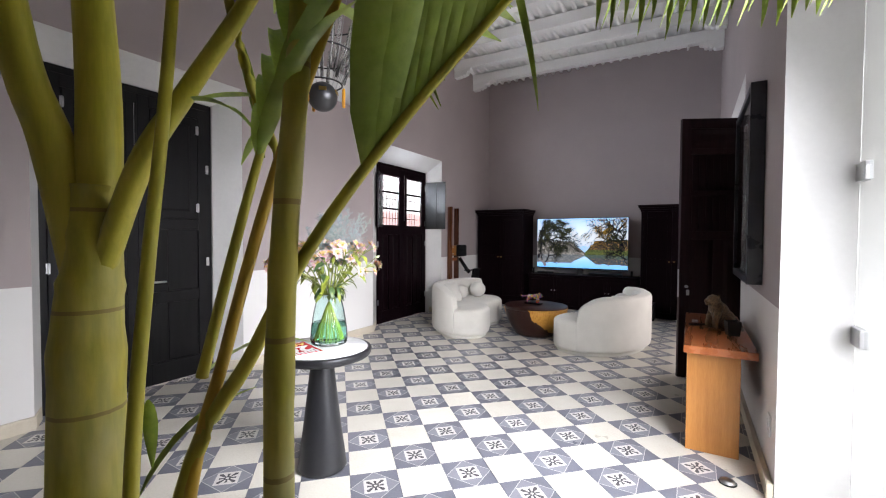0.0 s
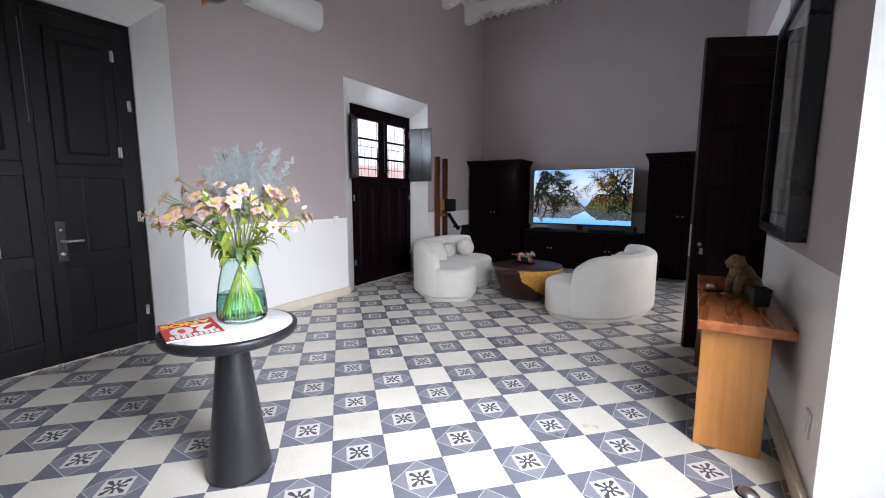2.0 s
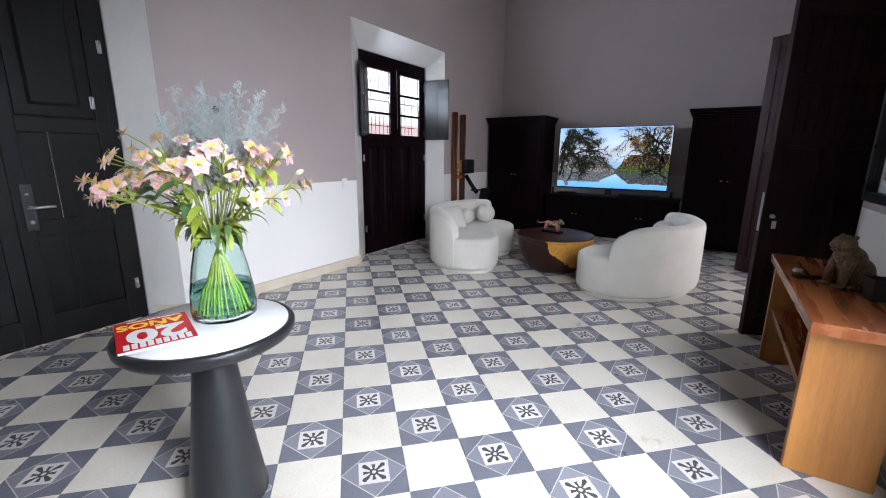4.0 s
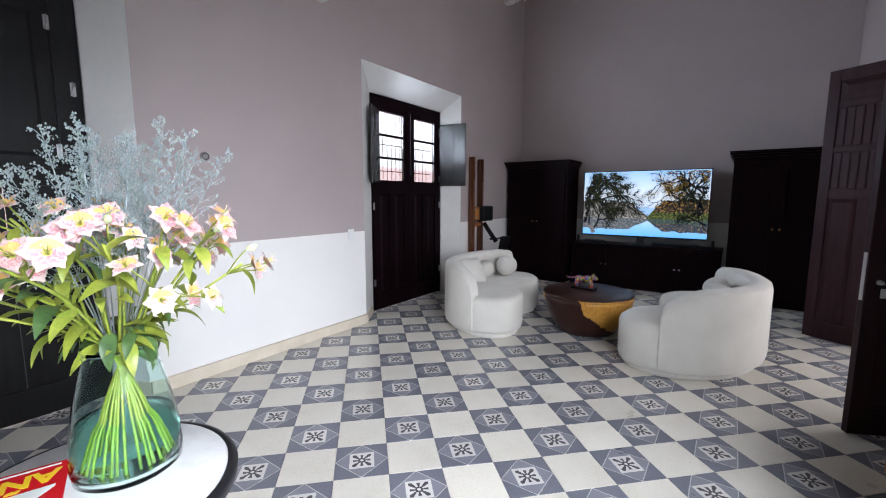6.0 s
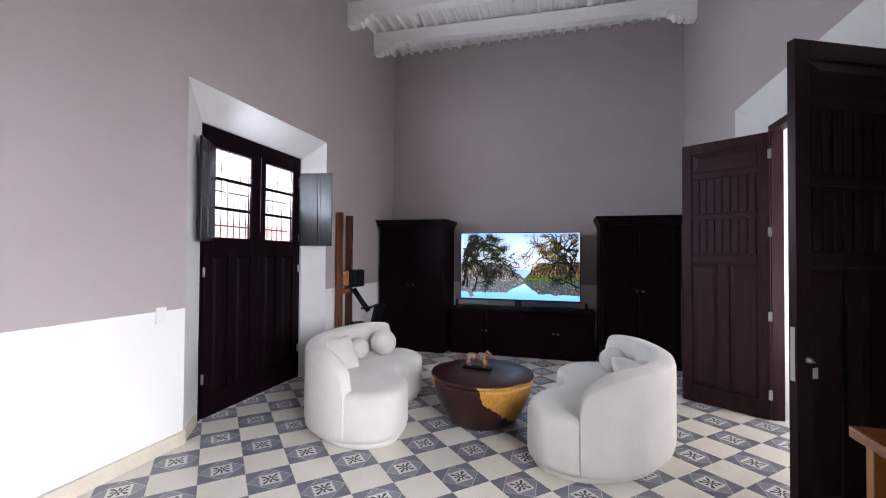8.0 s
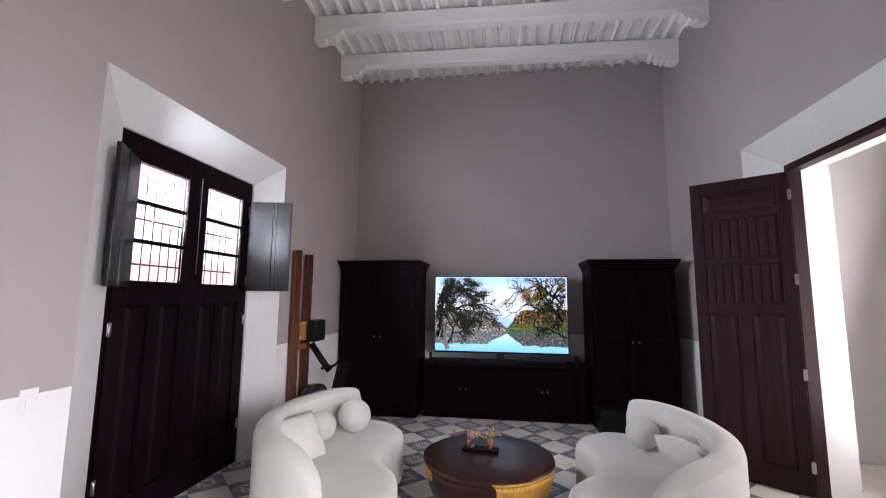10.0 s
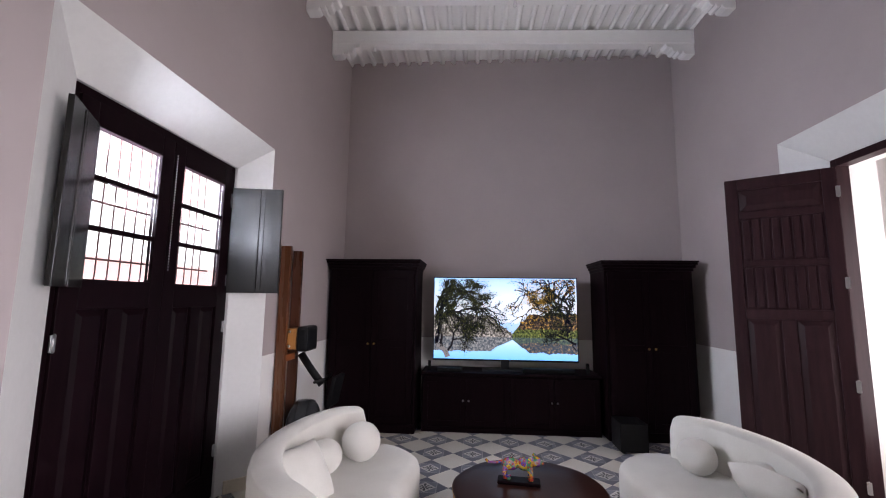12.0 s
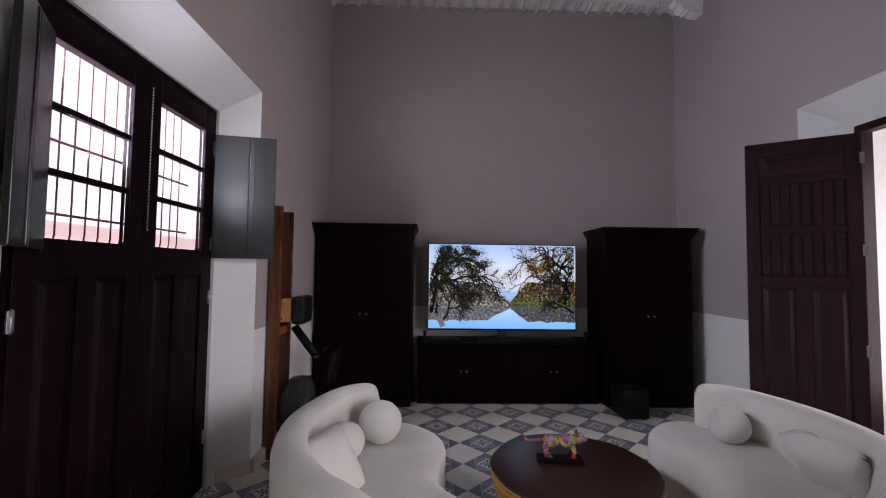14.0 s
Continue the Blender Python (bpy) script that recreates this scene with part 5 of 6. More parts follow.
def leopard():
    """A seated leopard figure, one plain mesh, facing -x."""
    bm = fresh()
    ball(bm, (0.065, 0, 0.085), 0.085, (1.0, 0.85, 1.0), 3)
    ball(bm, (0.03, 0, 0.14), 0.075, (0.95, 0.8, 1.15), 3)
    ball(bm, (-0.005, 0, 0.185), 0.062, (0.95, 0.85, 1.1), 3)
    ball(bm, (-0.03, 0, 0.242), 0.052, (1.05, 0.95, 0.95), 3)
    ball(bm, (-0.072, 0, 0.238), 0.030, (1.1, 0.9, 0.75), 3)
    ball(bm, (-0.074, 0, 0.212), 0.022, (1.1, 0.8, 0.5), 2)
    for s in (1, -1):
        ball(bm, (-0.012, s * 0.040, 0.281), 0.013, (0.7, 0.9, 0.9), 2)
        tube(bm, [(-0.01, s * 0.035, 0.17), (-0.035, s * 0.042, 0.09), (-0.045, s * 0.044, 0.02)], [0.032, 0.024, 0.020], 12)
        ball(bm, (-0.060, s * 0.044, 0.014), 0.023, (1.4, 0.9, 0.6), 2)
        ball(bm, (0.055, s * 0.062, 0.062), 0.056, (1.1, 0.6, 1.05), 3)
        ball(bm, (0.0, s * 0.070, 0.016), 0.024, (1.7, 0.8, 0.65), 2)
    tube(bm, [(0.13, 0.0, 0.03), (0.15, 0.05, 0.02), (0.10, 0.10, 0.018), (0.03, 0.105, 0.018)], [0.016, 0.015, 0.014, 0.012], 10)
    ob = part("leopard_figurine", bm, spotted(), at=pose(1.31, 1.62, 0.7255, 0, 0, 32) @ Matrix.Scale(0.92, 4))
    tagged(ob, "seated carved leopard figurine with a spotted coat on the console", "figurine")


leopard()


def console_clutter():
    bm = fresh()
    lathe(bm, [(0, 0), (0.050, 0), (0.052, 0.004), (0.062, 0.10), (0.060, 0.104), (0.056, 0.10), (0.047, 0.008), (0, 0.008)], 4, pose(0, 0, 0, 0, 0, 45))
    for f in bm.faces:
        f.smooth = False
    tagged(part("small_planter", bm, BLACK_METAL, at=pose(1.40, 1.44, 0.7255, 0, 0, 12)), "small dark square planter beside the leopard", "planter")
    bm = fresh()
    box(bm, -0.075, 0.075, -0.022, 0.022, 0, 0.016, 0.006)
    tagged(part("remote_control", bm, BLACK_PLASTIC, at=pose(1.20, 1.72, 0.7255, 0, 0, 25)), "black remote control on the console", "remote control")
    bm = fresh()
    lathe(bm, [(0, 0), (0.022, 0), (0.024, 0.004), (0.021, 0.02), (0, 0.022)], 24)
    tagged(part("small_tin", bm, STEEL, at=pose(1.17, 1.86, 0.7255)), "small round steel tin on the console", "tin")


console_clutter()


def artwork():
    n = Nodes("painted paper with a slender figure")
    at = n.local()
    x, y, z = n.split(at)
    drift = n.op("MULTIPLY", n.op("SUBTRACT", n.noise(n.mapped(at, (0, 0, 1)), 3.0), 0.5), 0.45)
    body = n.op("ABSOLUTE", n.op("SUBTRACT", y, n.op("ADD", drift, 0.52)))
    stroke = n.noise(n.mapped(at, (1, 9, 2)), 4.0, 6.0, 0.7, 0.8)
    inside = n.op("LESS_THAN", n.op("ADD", body, n.op("MULTIPLY", stroke, 0.16)), 0.17)
    ink = n.ramp(stroke, (0.3, (0.09, 0.04, 0.035, 1)), (0.5, (0.28, 0.12, 0.09, 1)), (0.62, (0.42, 0.26, 0.10, 1)), (0.7, (0.30, 0.06, 0.12, 1)))
    paper = n.ramp(n.noise(at, 9.0, 5.0), (0.3, (0.50, 0.47, 0.43, 1)), (0.7, (0.62, 0.60, 0.56, 1)))
    art = n.done(n.mix(inside, paper, ink), 0.6)
    pic = thing("framed_picture", "deep dark box frame with white mount and an abstract figure", "picture", pose(RIGHT - 0.003, 0, 0))
    y0, y1, z0, z1, d, w = 1.21, 2.27, 1.12, 2.46, 0.085, 0.05
    frame_wood = grained("blue black frame lacquer", (0.012, 0.012, 0.018, 1), (0.02, 0.02, 0.028, 1), 0.3)
    for a, b, c, e in ((y0, y0 + w, z0, z1), (y1 - w, y1, z0, z1), (y0 + w, y1 - w, z0, z0 + w), (y0 + w, y1 - w, z1 - w, z1)):
        bm = fresh()
        box(bm, -d, 0, a, b, c, e, 0.003)
        part("frame_side", bm, frame_wood, pic)
    bm = fresh()
    box(bm, -0.030, -0.002, y0 + w, y1 - w, z0 + w, z1 - w)
    part("mount", bm, WHITE_PLASTER, pic, "white mount board")
    red = plain("dark red line", (0.30, 0.02, 0.035, 1), 0.6)
    bm = fresh()
    i0, i1, k0, k1, t = y0 + 0.12, y1 - 0.12, z0 + 0.12, z1 - 0.12, 0.016
    for a, b, c, e in ((i0, i0 + t, k0, k1), (i1 - t, i1, k0, k1), (i0 + t, i1 - t, k0, k0 + t), (i0 + t, i1 - t, k1 - t, k1)):
        box(bm, -0.034, -0.030, a, b, c, e)
    part("red_fillet", bm, red, pic, "thin dark red fillet")
    bm = fresh()
    bm.faces.new([bm.verts.new(p) for p in ((0, 0, 0), (0, 1, 0), (0, 1, 1), (0, 0, 1))])
    sheet = part("painting", bm, art, pic)
    sheet.matrix_basis = Matrix.LocRotScale((-0.0335, i0 + t, k0 + t), None, (1, i1 - i0 - 2 * t, k1 - k0 - 2 * t))
    bm = fresh()
    box(bm, -d + 0.012, -d + 0.014, y0 + w, y1 - w, z0 + w, z1 - w)
    pane = part("pane", bm, GLASS, pic, "clear picture glass")
    pane.visible_shadow = False


artwork()


# ---------------------------------------------------------------- hanging lamp and wall fittings
def chandelier():
    lamp_at = pose(TABLE_AT[0], TABLE_AT[1] + 0.01, -0.025)
    ch = thing("chandelier", "hanging lamp of wires and clear tubes above a grey metal ball", "lamp", lamp_at)
    bm = fresh()
    ball(bm, (0, 0, 2.30), 0.088, sub=4)
    part("ball", bm, plain("satin grey metal", (0.10, 0.10, 0.105, 1), 0.35, 0.7), ch)
    for k in range(5):
        a = 0.5 + k * 2 * math.pi / 5
        bm = fresh()
        box(bm, -0.022, 0.022, -0.003, 0.003, -0.012, 0.012, 0.002)
        part("amber_window", bm, BRASS, ch, at=Matrix.Translation((0.087 * math.cos(a), 0.087 * math.sin(a), 2.325)) @ pose(0, 0, 0, -12, 0, math.degrees(a) + 90))
    rings = ((0.115, 2.375), (0.20, 2.55), (0.27, 2.80))
    for r, z in rings:
        bm = fresh()
        tube(bm, [(r * math.cos(2 * math.pi * i / 40), r * math.sin(2 * math.pi * i / 40), z) for i in range(41)], 0.005, 8)
        part("ring", bm, BLACK_METAL, ch)
    clear = Nodes("smoky glass tube").done((0.80, 0.80, 0.78, 1), 0.08, 0.0, Transmission_Weight=0.85, IOR=1.3)
    for k in range(26):
        a = 2 * math.pi * k / 26
        ca, sa = math.cos(a), math.sin(a)
        bm = fresh()
        tube(bm, [(0.115 * ca, 0.115 * sa, 2.375), (0.20 * ca, 0.20 * sa, 2.55), (0.27 * ca, 0.27 * sa, 2.80)], 0.0028, 6)
        part("wire", bm, STEEL, ch)
        r0 = 0.135 if k % 2 else 0.16
        bm = fresh()
        tube(bm, [(r0 * ca, r0 * sa, 2.42 + 0.05 * (k % 3)), ((r0 + 0.07) * ca, (r0 + 0.07) * sa, 2.66 + 0.05 * (k % 3))], 0.010, 10)
        part("glass_tube", bm, clear, ch, "smoky glass tube")
    for k in (1, 9, 18):
        a = 2 * math.pi * k / 26 + 2.6
        bm = fresh()
        lathe(bm, [(0, 2.24), (0.008, 2.24), (0.010, 2.25), (0.010, 2.345), (0.006, 2.355), (0, 2.36)], 14, pose(0.125 * math.cos(a), 0.125 * math.sin(a), 0))
        part("orange_handle", bm, plain("orange lacquer", (0.75, 0.34, 0.02, 1), 0.35), ch, "small orange handle")
    bm = fresh()
    tube(bm, [(0, 0, 2.80), (0, 0, 4.86)], 0.007, 8)
    for k in range(3):
        a = 2 * math.pi * k / 3
        tube(bm, [(0.27 * math.cos(a), 0.27 * math.sin(a), 2.80), (0, 0, 3.05)], 0.004, 6)
    lathe(bm, [(0, 4.79), (0.05, 4.79), (0.055, 4.80), (0.05, 4.97), (0, 4.97)], 24)
    part("rod", bm, BLACK_METAL, ch)


chandelier()


def air_conditioner():
    ac = thing("air_conditioner", "white split air conditioner high on the street wall", "air conditioner", pose(LEFT + 0.002, 1.24, 3.25))
    bm = fresh()
    profile = [(0, 0), (0.12, 0.0), (0.175, 0.03), (0.20, 0.085), (0.205, 0.20), (0.195, 0.27), (0.17, 0.295), (0, 0.30)]
    a = [bm.verts.new((x, 0.0, z)) for x, z in profile]
    b = [bm.verts.new((x, 0.88, z)) for x, z in profile]
    for i in range(len(profile)):
        j = (i + 1) % len(profile)
        bm.faces.new((a[i], a[j], b[j], b[i])).smooth = True
    bm.faces.new(a[::-1]), bm.faces.new(b)
    softened(part("body", bm, WHITE_PLASTIC, ac), 0.008, 2)
    bm = fresh()
    box(bm, 0.10, 0.172, 0.06, 0.82, -0.004, 0.010, 0.003, pose(0, 0, 0, 0, -14, 0))
    part("louvre", bm, WHITE_PLASTIC, ac, "white air louvre")


air_conditioner()


def fittings():
    sensor = thing("wall_sensor", "small round grey sensor on the street wall", "sensor", pose(LEFT + 0.001, 0.94, 1.73, 0, 90, 0))
    bm = fresh()
    lathe(bm, [(0, 0), (0.035, 0), (0.036, 0.006), (0.030, 0.018), (0, 0.02)], 28)
    part("case", bm, plain("grey sensor plastic", (0.20, 0.19, 0.19, 1), 0.4), sensor)
    bm = fresh()
    lathe(bm, [(0.020, 0.0195), (0.023, 0.0225), (0.026, 0.0195)], 28)
    part("ring", bm, BLACK_METAL, sensor)
    for x, y, z, way, label in ((LEFT + 0.001, 2.41, 1.02, 1, "white light switch plate beside the street door"), (RIGHT - 0.001, 0.78, 0.36, -1, "white socket plate low on the inner wall")):
        plate = thing("switch_plate", label, "switch", pose(x, y, z))
        bm = fresh()
        box(bm, min(0, 0.010 * way), max(0, 0.010 * way), -0.04, 0.04, -0.06, 0.06, 0.003)
        part("plate", bm, WHITE_PLASTIC, plate)
        bm = fresh()
        box(bm, min(0.010 * way, 0.014 * way), max(0.010 * way, 0.014 * way), -0.016, 0.016, -0.03, 0.03, 0.002)
        part("rocker", bm, WHITE_PLASTIC, plate)
    stop = thing("door_stop", "round steel door stop on the tiled floor", "door stop", pose(1.34, 0.69, 0))
    bm = fresh()
    lathe(bm, [(0, 0), (0.040, 0), (0.042, 0.006), (0.036, 0.018), (0.018, 0.026), (0, 0.028)], 32)
    part("cap", bm, STEEL, stop)
    bm = fresh()
    lathe(bm, [(0.0405, 0.0005), (0.046, 0.0005), (0.046, 0.006), (0.0425, 0.008)], 32)
    part("rubber_ring", bm, BLACK_PLASTIC, stop, "black rubber ring")
    # porcelain insulators left under the beams
    for x, k in ((-2.45, 0), (1.02, 0), (-0.75, 1), (-2.3, 2), (0.9, 2)):
        bm = fresh()
        lathe(bm, [(0, -0.075), (0.012, -0.075), (0.020, -0.062), (0.014, -0.048), (0.020, -0.034), (0.016, -0.010), (0.016, 0.0), (0, 0.0)], 16)
        tagged(part("insulator", bm, WHITE_PLASTIC, at=pose(x, 6.07 - 0.82 * k + (x - (LEFT + RIGHT) / 2) * 0.052, 4.745)), "white porcelain insulator under a ceiling beam", "insulator", "beam insulators")


fittings()


# ---------------------------------------------------------------- rowing machine stored upright
def rowing_machine():
    DARK_RAIL = grained("dark red varnished rail", (0.050, 0.014, 0.006, 1), (0.090, 0.028, 0.011, 1), 0.28, 3.0, 40.0, 0.2, 0.001, stretch=(5, 5, 0.4))
    rower = thing("rowing_machine", "wooden rowing machine stored upright against the wall", "rowing machine", pose(-2.87, 4.98, 0))
    for k, (x, y) in enumerate(((-0.055, -0.14), (-0.050, 0.11))):
        bm = fresh()
        box(bm, x - 0.045, x + 0.045, y - 0.022, y + 0.022, 0.0, 2.03 if k == 0 else 2.01, 0.006)
        part("rail", bm, DARK_RAIL if k else grained("amber varnished rail", (0.085, 0.026, 0.008, 1), (0.135, 0.045, 0.013, 1), 0.28, 3.0, 40.0, 0.2, 0.001, stretch=(5, 5, 0.4)), rower)
    for z in (0.25, 1.0):
        bm = fresh()
        box(bm, -0.09, -0.02, -0.118, 0.088, z - 0.03, z + 0.03, 0.004)
        part("crossbar", bm, RED_WOOD, rower)
    bm = fresh()
    box(bm, -0.009, 0.075, -0.13, 0.05, 1.08, 1.27, 0.006)
    carriage = part("seat_carriage", bm, HONEY_WOOD, rower, "honey wood seat carriage")
    bm = fresh()
    box(bm, 0.077, 0.185, -0.14, 0.12, 1.06, 1.29, 0.03)
    part("seat", bm, BLACK_PLASTIC, carriage, "black padded seat")
    for y in (-0.12, 0.062):
        bm = fresh()
        for z in (1.11, 1.24):
            lathe(bm, [(0, -0.012), (0.014, -0.012), (0.014, 0.0), (0, 0.004)], 14, pose(0.01, y - 0.012, z, 90, 0, 0))
        part("roller", bm, STEEL, carriage, "pale roller wheel")
    bm = fresh()
    tube(bm, [(0.04, 0.08, 1.02), (0.16, 0.08, 0.86), (0.26, 0.08, 0.74)], 0.035, 10)
    part("footrest_arm", bm, BLACK_PLASTIC, rower)
    bm = fresh()
    box(bm, 0.22, 0.26, -0.06, 0.22, 0.62, 0.90, 0.012, pose(0, 0, 0, 0, 12, 0))
    part("footrest", bm, BLACK_PLASTIC, rower, "black foot board")
    bm = fresh()
    tube(bm, [(0.27, -0.14, 0.80), (0.30, 0.08, 0.79), (0.27, 0.30, 0.80)], 0.014, 10)
    part("pull_handle", bm, BLACK_PLASTIC, rower)
    bm = fresh()
    lathe(bm, [(0, -0.09), (0.20, -0.09), (0.235, -0.06), (0.24, 0.0), (0.235, 0.06), (0.20, 0.09), (0, 0.09)], 40, pose(0.10, 0.08, 0.36, 0, 90, 0))
    tank = part("water_tank", bm, Nodes("smoked clear tank").done((0.16, 0.17, 0.19, 1), 0.05, 0.0, Transmission_Weight=0.8, IOR=1.3), rower, "clear round water tank")
    bm = fresh()
    lathe(bm, [(0, 0), (0.05, 0), (0.06, 0.02), (0.05, 0.05), (0, 0.055)], 24, pose(0.20, 0.08, 0.36, 0, 90, 0))
    part("hub", bm, BLACK_PLASTIC, tank)
    bm = fresh()
    box(bm, -0.06, 0.20, -0.12, 0.28, 0.0, 0.12, 0.01)
    part("front_block", bm, RED_WOOD, rower)


rowing_machine()


# ---------------------------------------------------------------- beaded figure on the coffee table
def beaded_figure():
    n = Nodes("bright beadwork")
    v = n.tree.nodes.new("ShaderNodeTexVoronoi")
    v.inputs["Scale"].default_value = 48.0
    n.put(n.local(), v.inputs["Vector"])
    hue = n.tree.nodes.new("ShaderNodeSeparateColor")
    n.put(v.outputs["Color"], hue.inputs[0])
    spot = n.ramp(hue.outputs[0], (0.0, (0.35, 0.015, 0.03, 1)), (0.25, (0.55, 0.36, 0.02, 1)), (0.42, (0.05, 0.06, 0.32, 1)), (0.60, (0.26, 0.05, 0.22, 1)), (0.8, (0.06, 0.20, 0.10, 1)))
    ring = n.ramp(n.op("MULTIPLY", v.outputs["Distance"], 1.6), (0.2, (0.60, 0.44, 0.04, 1)), (0.36, (0.35, 0.03, 0.05, 1)))
    beads = n.tree.nodes.new("ShaderNodeTexVoronoi")
    beads.inputs["Scale"].default_value = 320.0
    n.put(n.local(), beads.inputs["Vector"])
    n.bump(beads.outputs["Distance"], 0.8, -0.002)
    mat = n.done(n.mix(n.op("GREATER_THAN", v.outputs["Distance"], 0.34), ring, spot), 0.25)
    bm = fresh()
    ball(bm, (-0.05, 0, 0.088), 0.040, (1.35, 0.8, 0.95), 3)
    ball(bm, (0.04, 0, 0.092), 0.040, (1.35, 0.8, 1.0), 3)
    ball(bm, (0.105, 0, 0.112), 0.034, (1.05, 0.85, 0.95), 3)
    ball(bm, (0.135, 0, 0.104), 0.018, (1.1, 0.9, 0.8), 2)
    for s in (1, -1):
        ball(bm, (0.095, s * 0.020, 0.142), 0.011, sub=2)
        for x, lean in ((-0.075, -0.012), (0.06, 0.016)):
            tube(bm, [(x, s * 0.020, 0.08), (x + lean, s * 0.022, 0.04), (x + lean * 0.4, s * 0.022, 0.008)], [0.019, 0.013, 0.013], 10)
            ball(bm, (x + 0.012, s * 0.022, 0.010), 0.014, (1.3, 0.9, 0.7), 2)
    tube(bm, [(-0.095, 0, 0.10), (-0.14, 0, 0.088), (-0.185, 0.005, 0.085), (-0.205, 0.008, 0.10)], [0.010, 0.009, 0.008, 0.008], 8)
    ob = part("beaded_figurine", bm, mat, at=pose(-0.90, 3.85, 0.452, 0, 0, -6))
    tagged(ob, "colourful beaded jaguar figurine on the coffee table", "figurine")
    # dark block added where the tabletop has a shaded recess
    bm = fresh()
    box(bm, -0.13, 0.13, -0.05, 0.05, 0, 0.020, 0.008)
    tagged(part("wooden_stand", bm, DARK_WOOD, at=pose(-0.90, 3.85, 0.4305, 0, 0, -6)), "small dark block in place of a recess in the coffee table", "stand")


beaded_figure()


# ---------------------------------------------------------------- potted palm by the start of the walk
CANE = grained("yellow green palm cane", (0.33, 0.31, 0.018, 1), (0.56, 0.47, 0.045, 1), 0.5, 6.0, 60.0, 0.2, 0.001, stretch=(3, 3, 0.4))


def bloomed_cane():
    n = Nodes("pale bloomed palm cane")
    at = n.place()
    streak = n.noise(n.mapped(at, (16, 16, 3)), 3.0, 5.0)
    cloud = n.noise(n.mapped(at, (5, 5, 2.2)), 1.6, 3.0)
    z = n.split(at)[2]
    band = n.op("ABSOLUTE", n.op("SUBTRACT", n.op("FRACT", n.op("MULTIPLY", z, 6.5)), 0.5))
    green = n.ramp(streak, (0.3, (0.30, 0.28, 0.016, 1)), (0.7, (0.53, 0.44, 0.045, 1)))
    c = n.mix(n.ramp(cloud, (0.44, (0, 0, 0, 1)), (0.72, (0.5, 0.5, 0.5, 1))), green, (0.55, 0.54, 0.36, 1))
    c = n.mix(n.op("MULTIPLY", n.op("LESS_THAN", band, 0.02), 0.6), c, (0.20, 0.12, 0.03, 1))
    n.bump(n.op("ADD", streak, n.op("MULTIPLY", band, 2.0)), 0.25, 0.002)
    return n.done(c, n.op("MULTIPLY_ADD", streak, 0.2, 0.45))


CANE_BLOOM = bloomed_cane()
CANE_OCHRE = grained("ochre palm stalk", (0.42, 0.26, 0.016, 1), (0.60, 0.39, 0.035, 1), 0.5, 6.0, 60.0, 0.2, 0.001, stretch=(3, 3, 0.4))
PALM_LEAF = leaf_material("palm leaf", (0.20, 0.30, 0.035, 1), (0.42, 0.52, 0.09, 1), 8.0, 0.4)


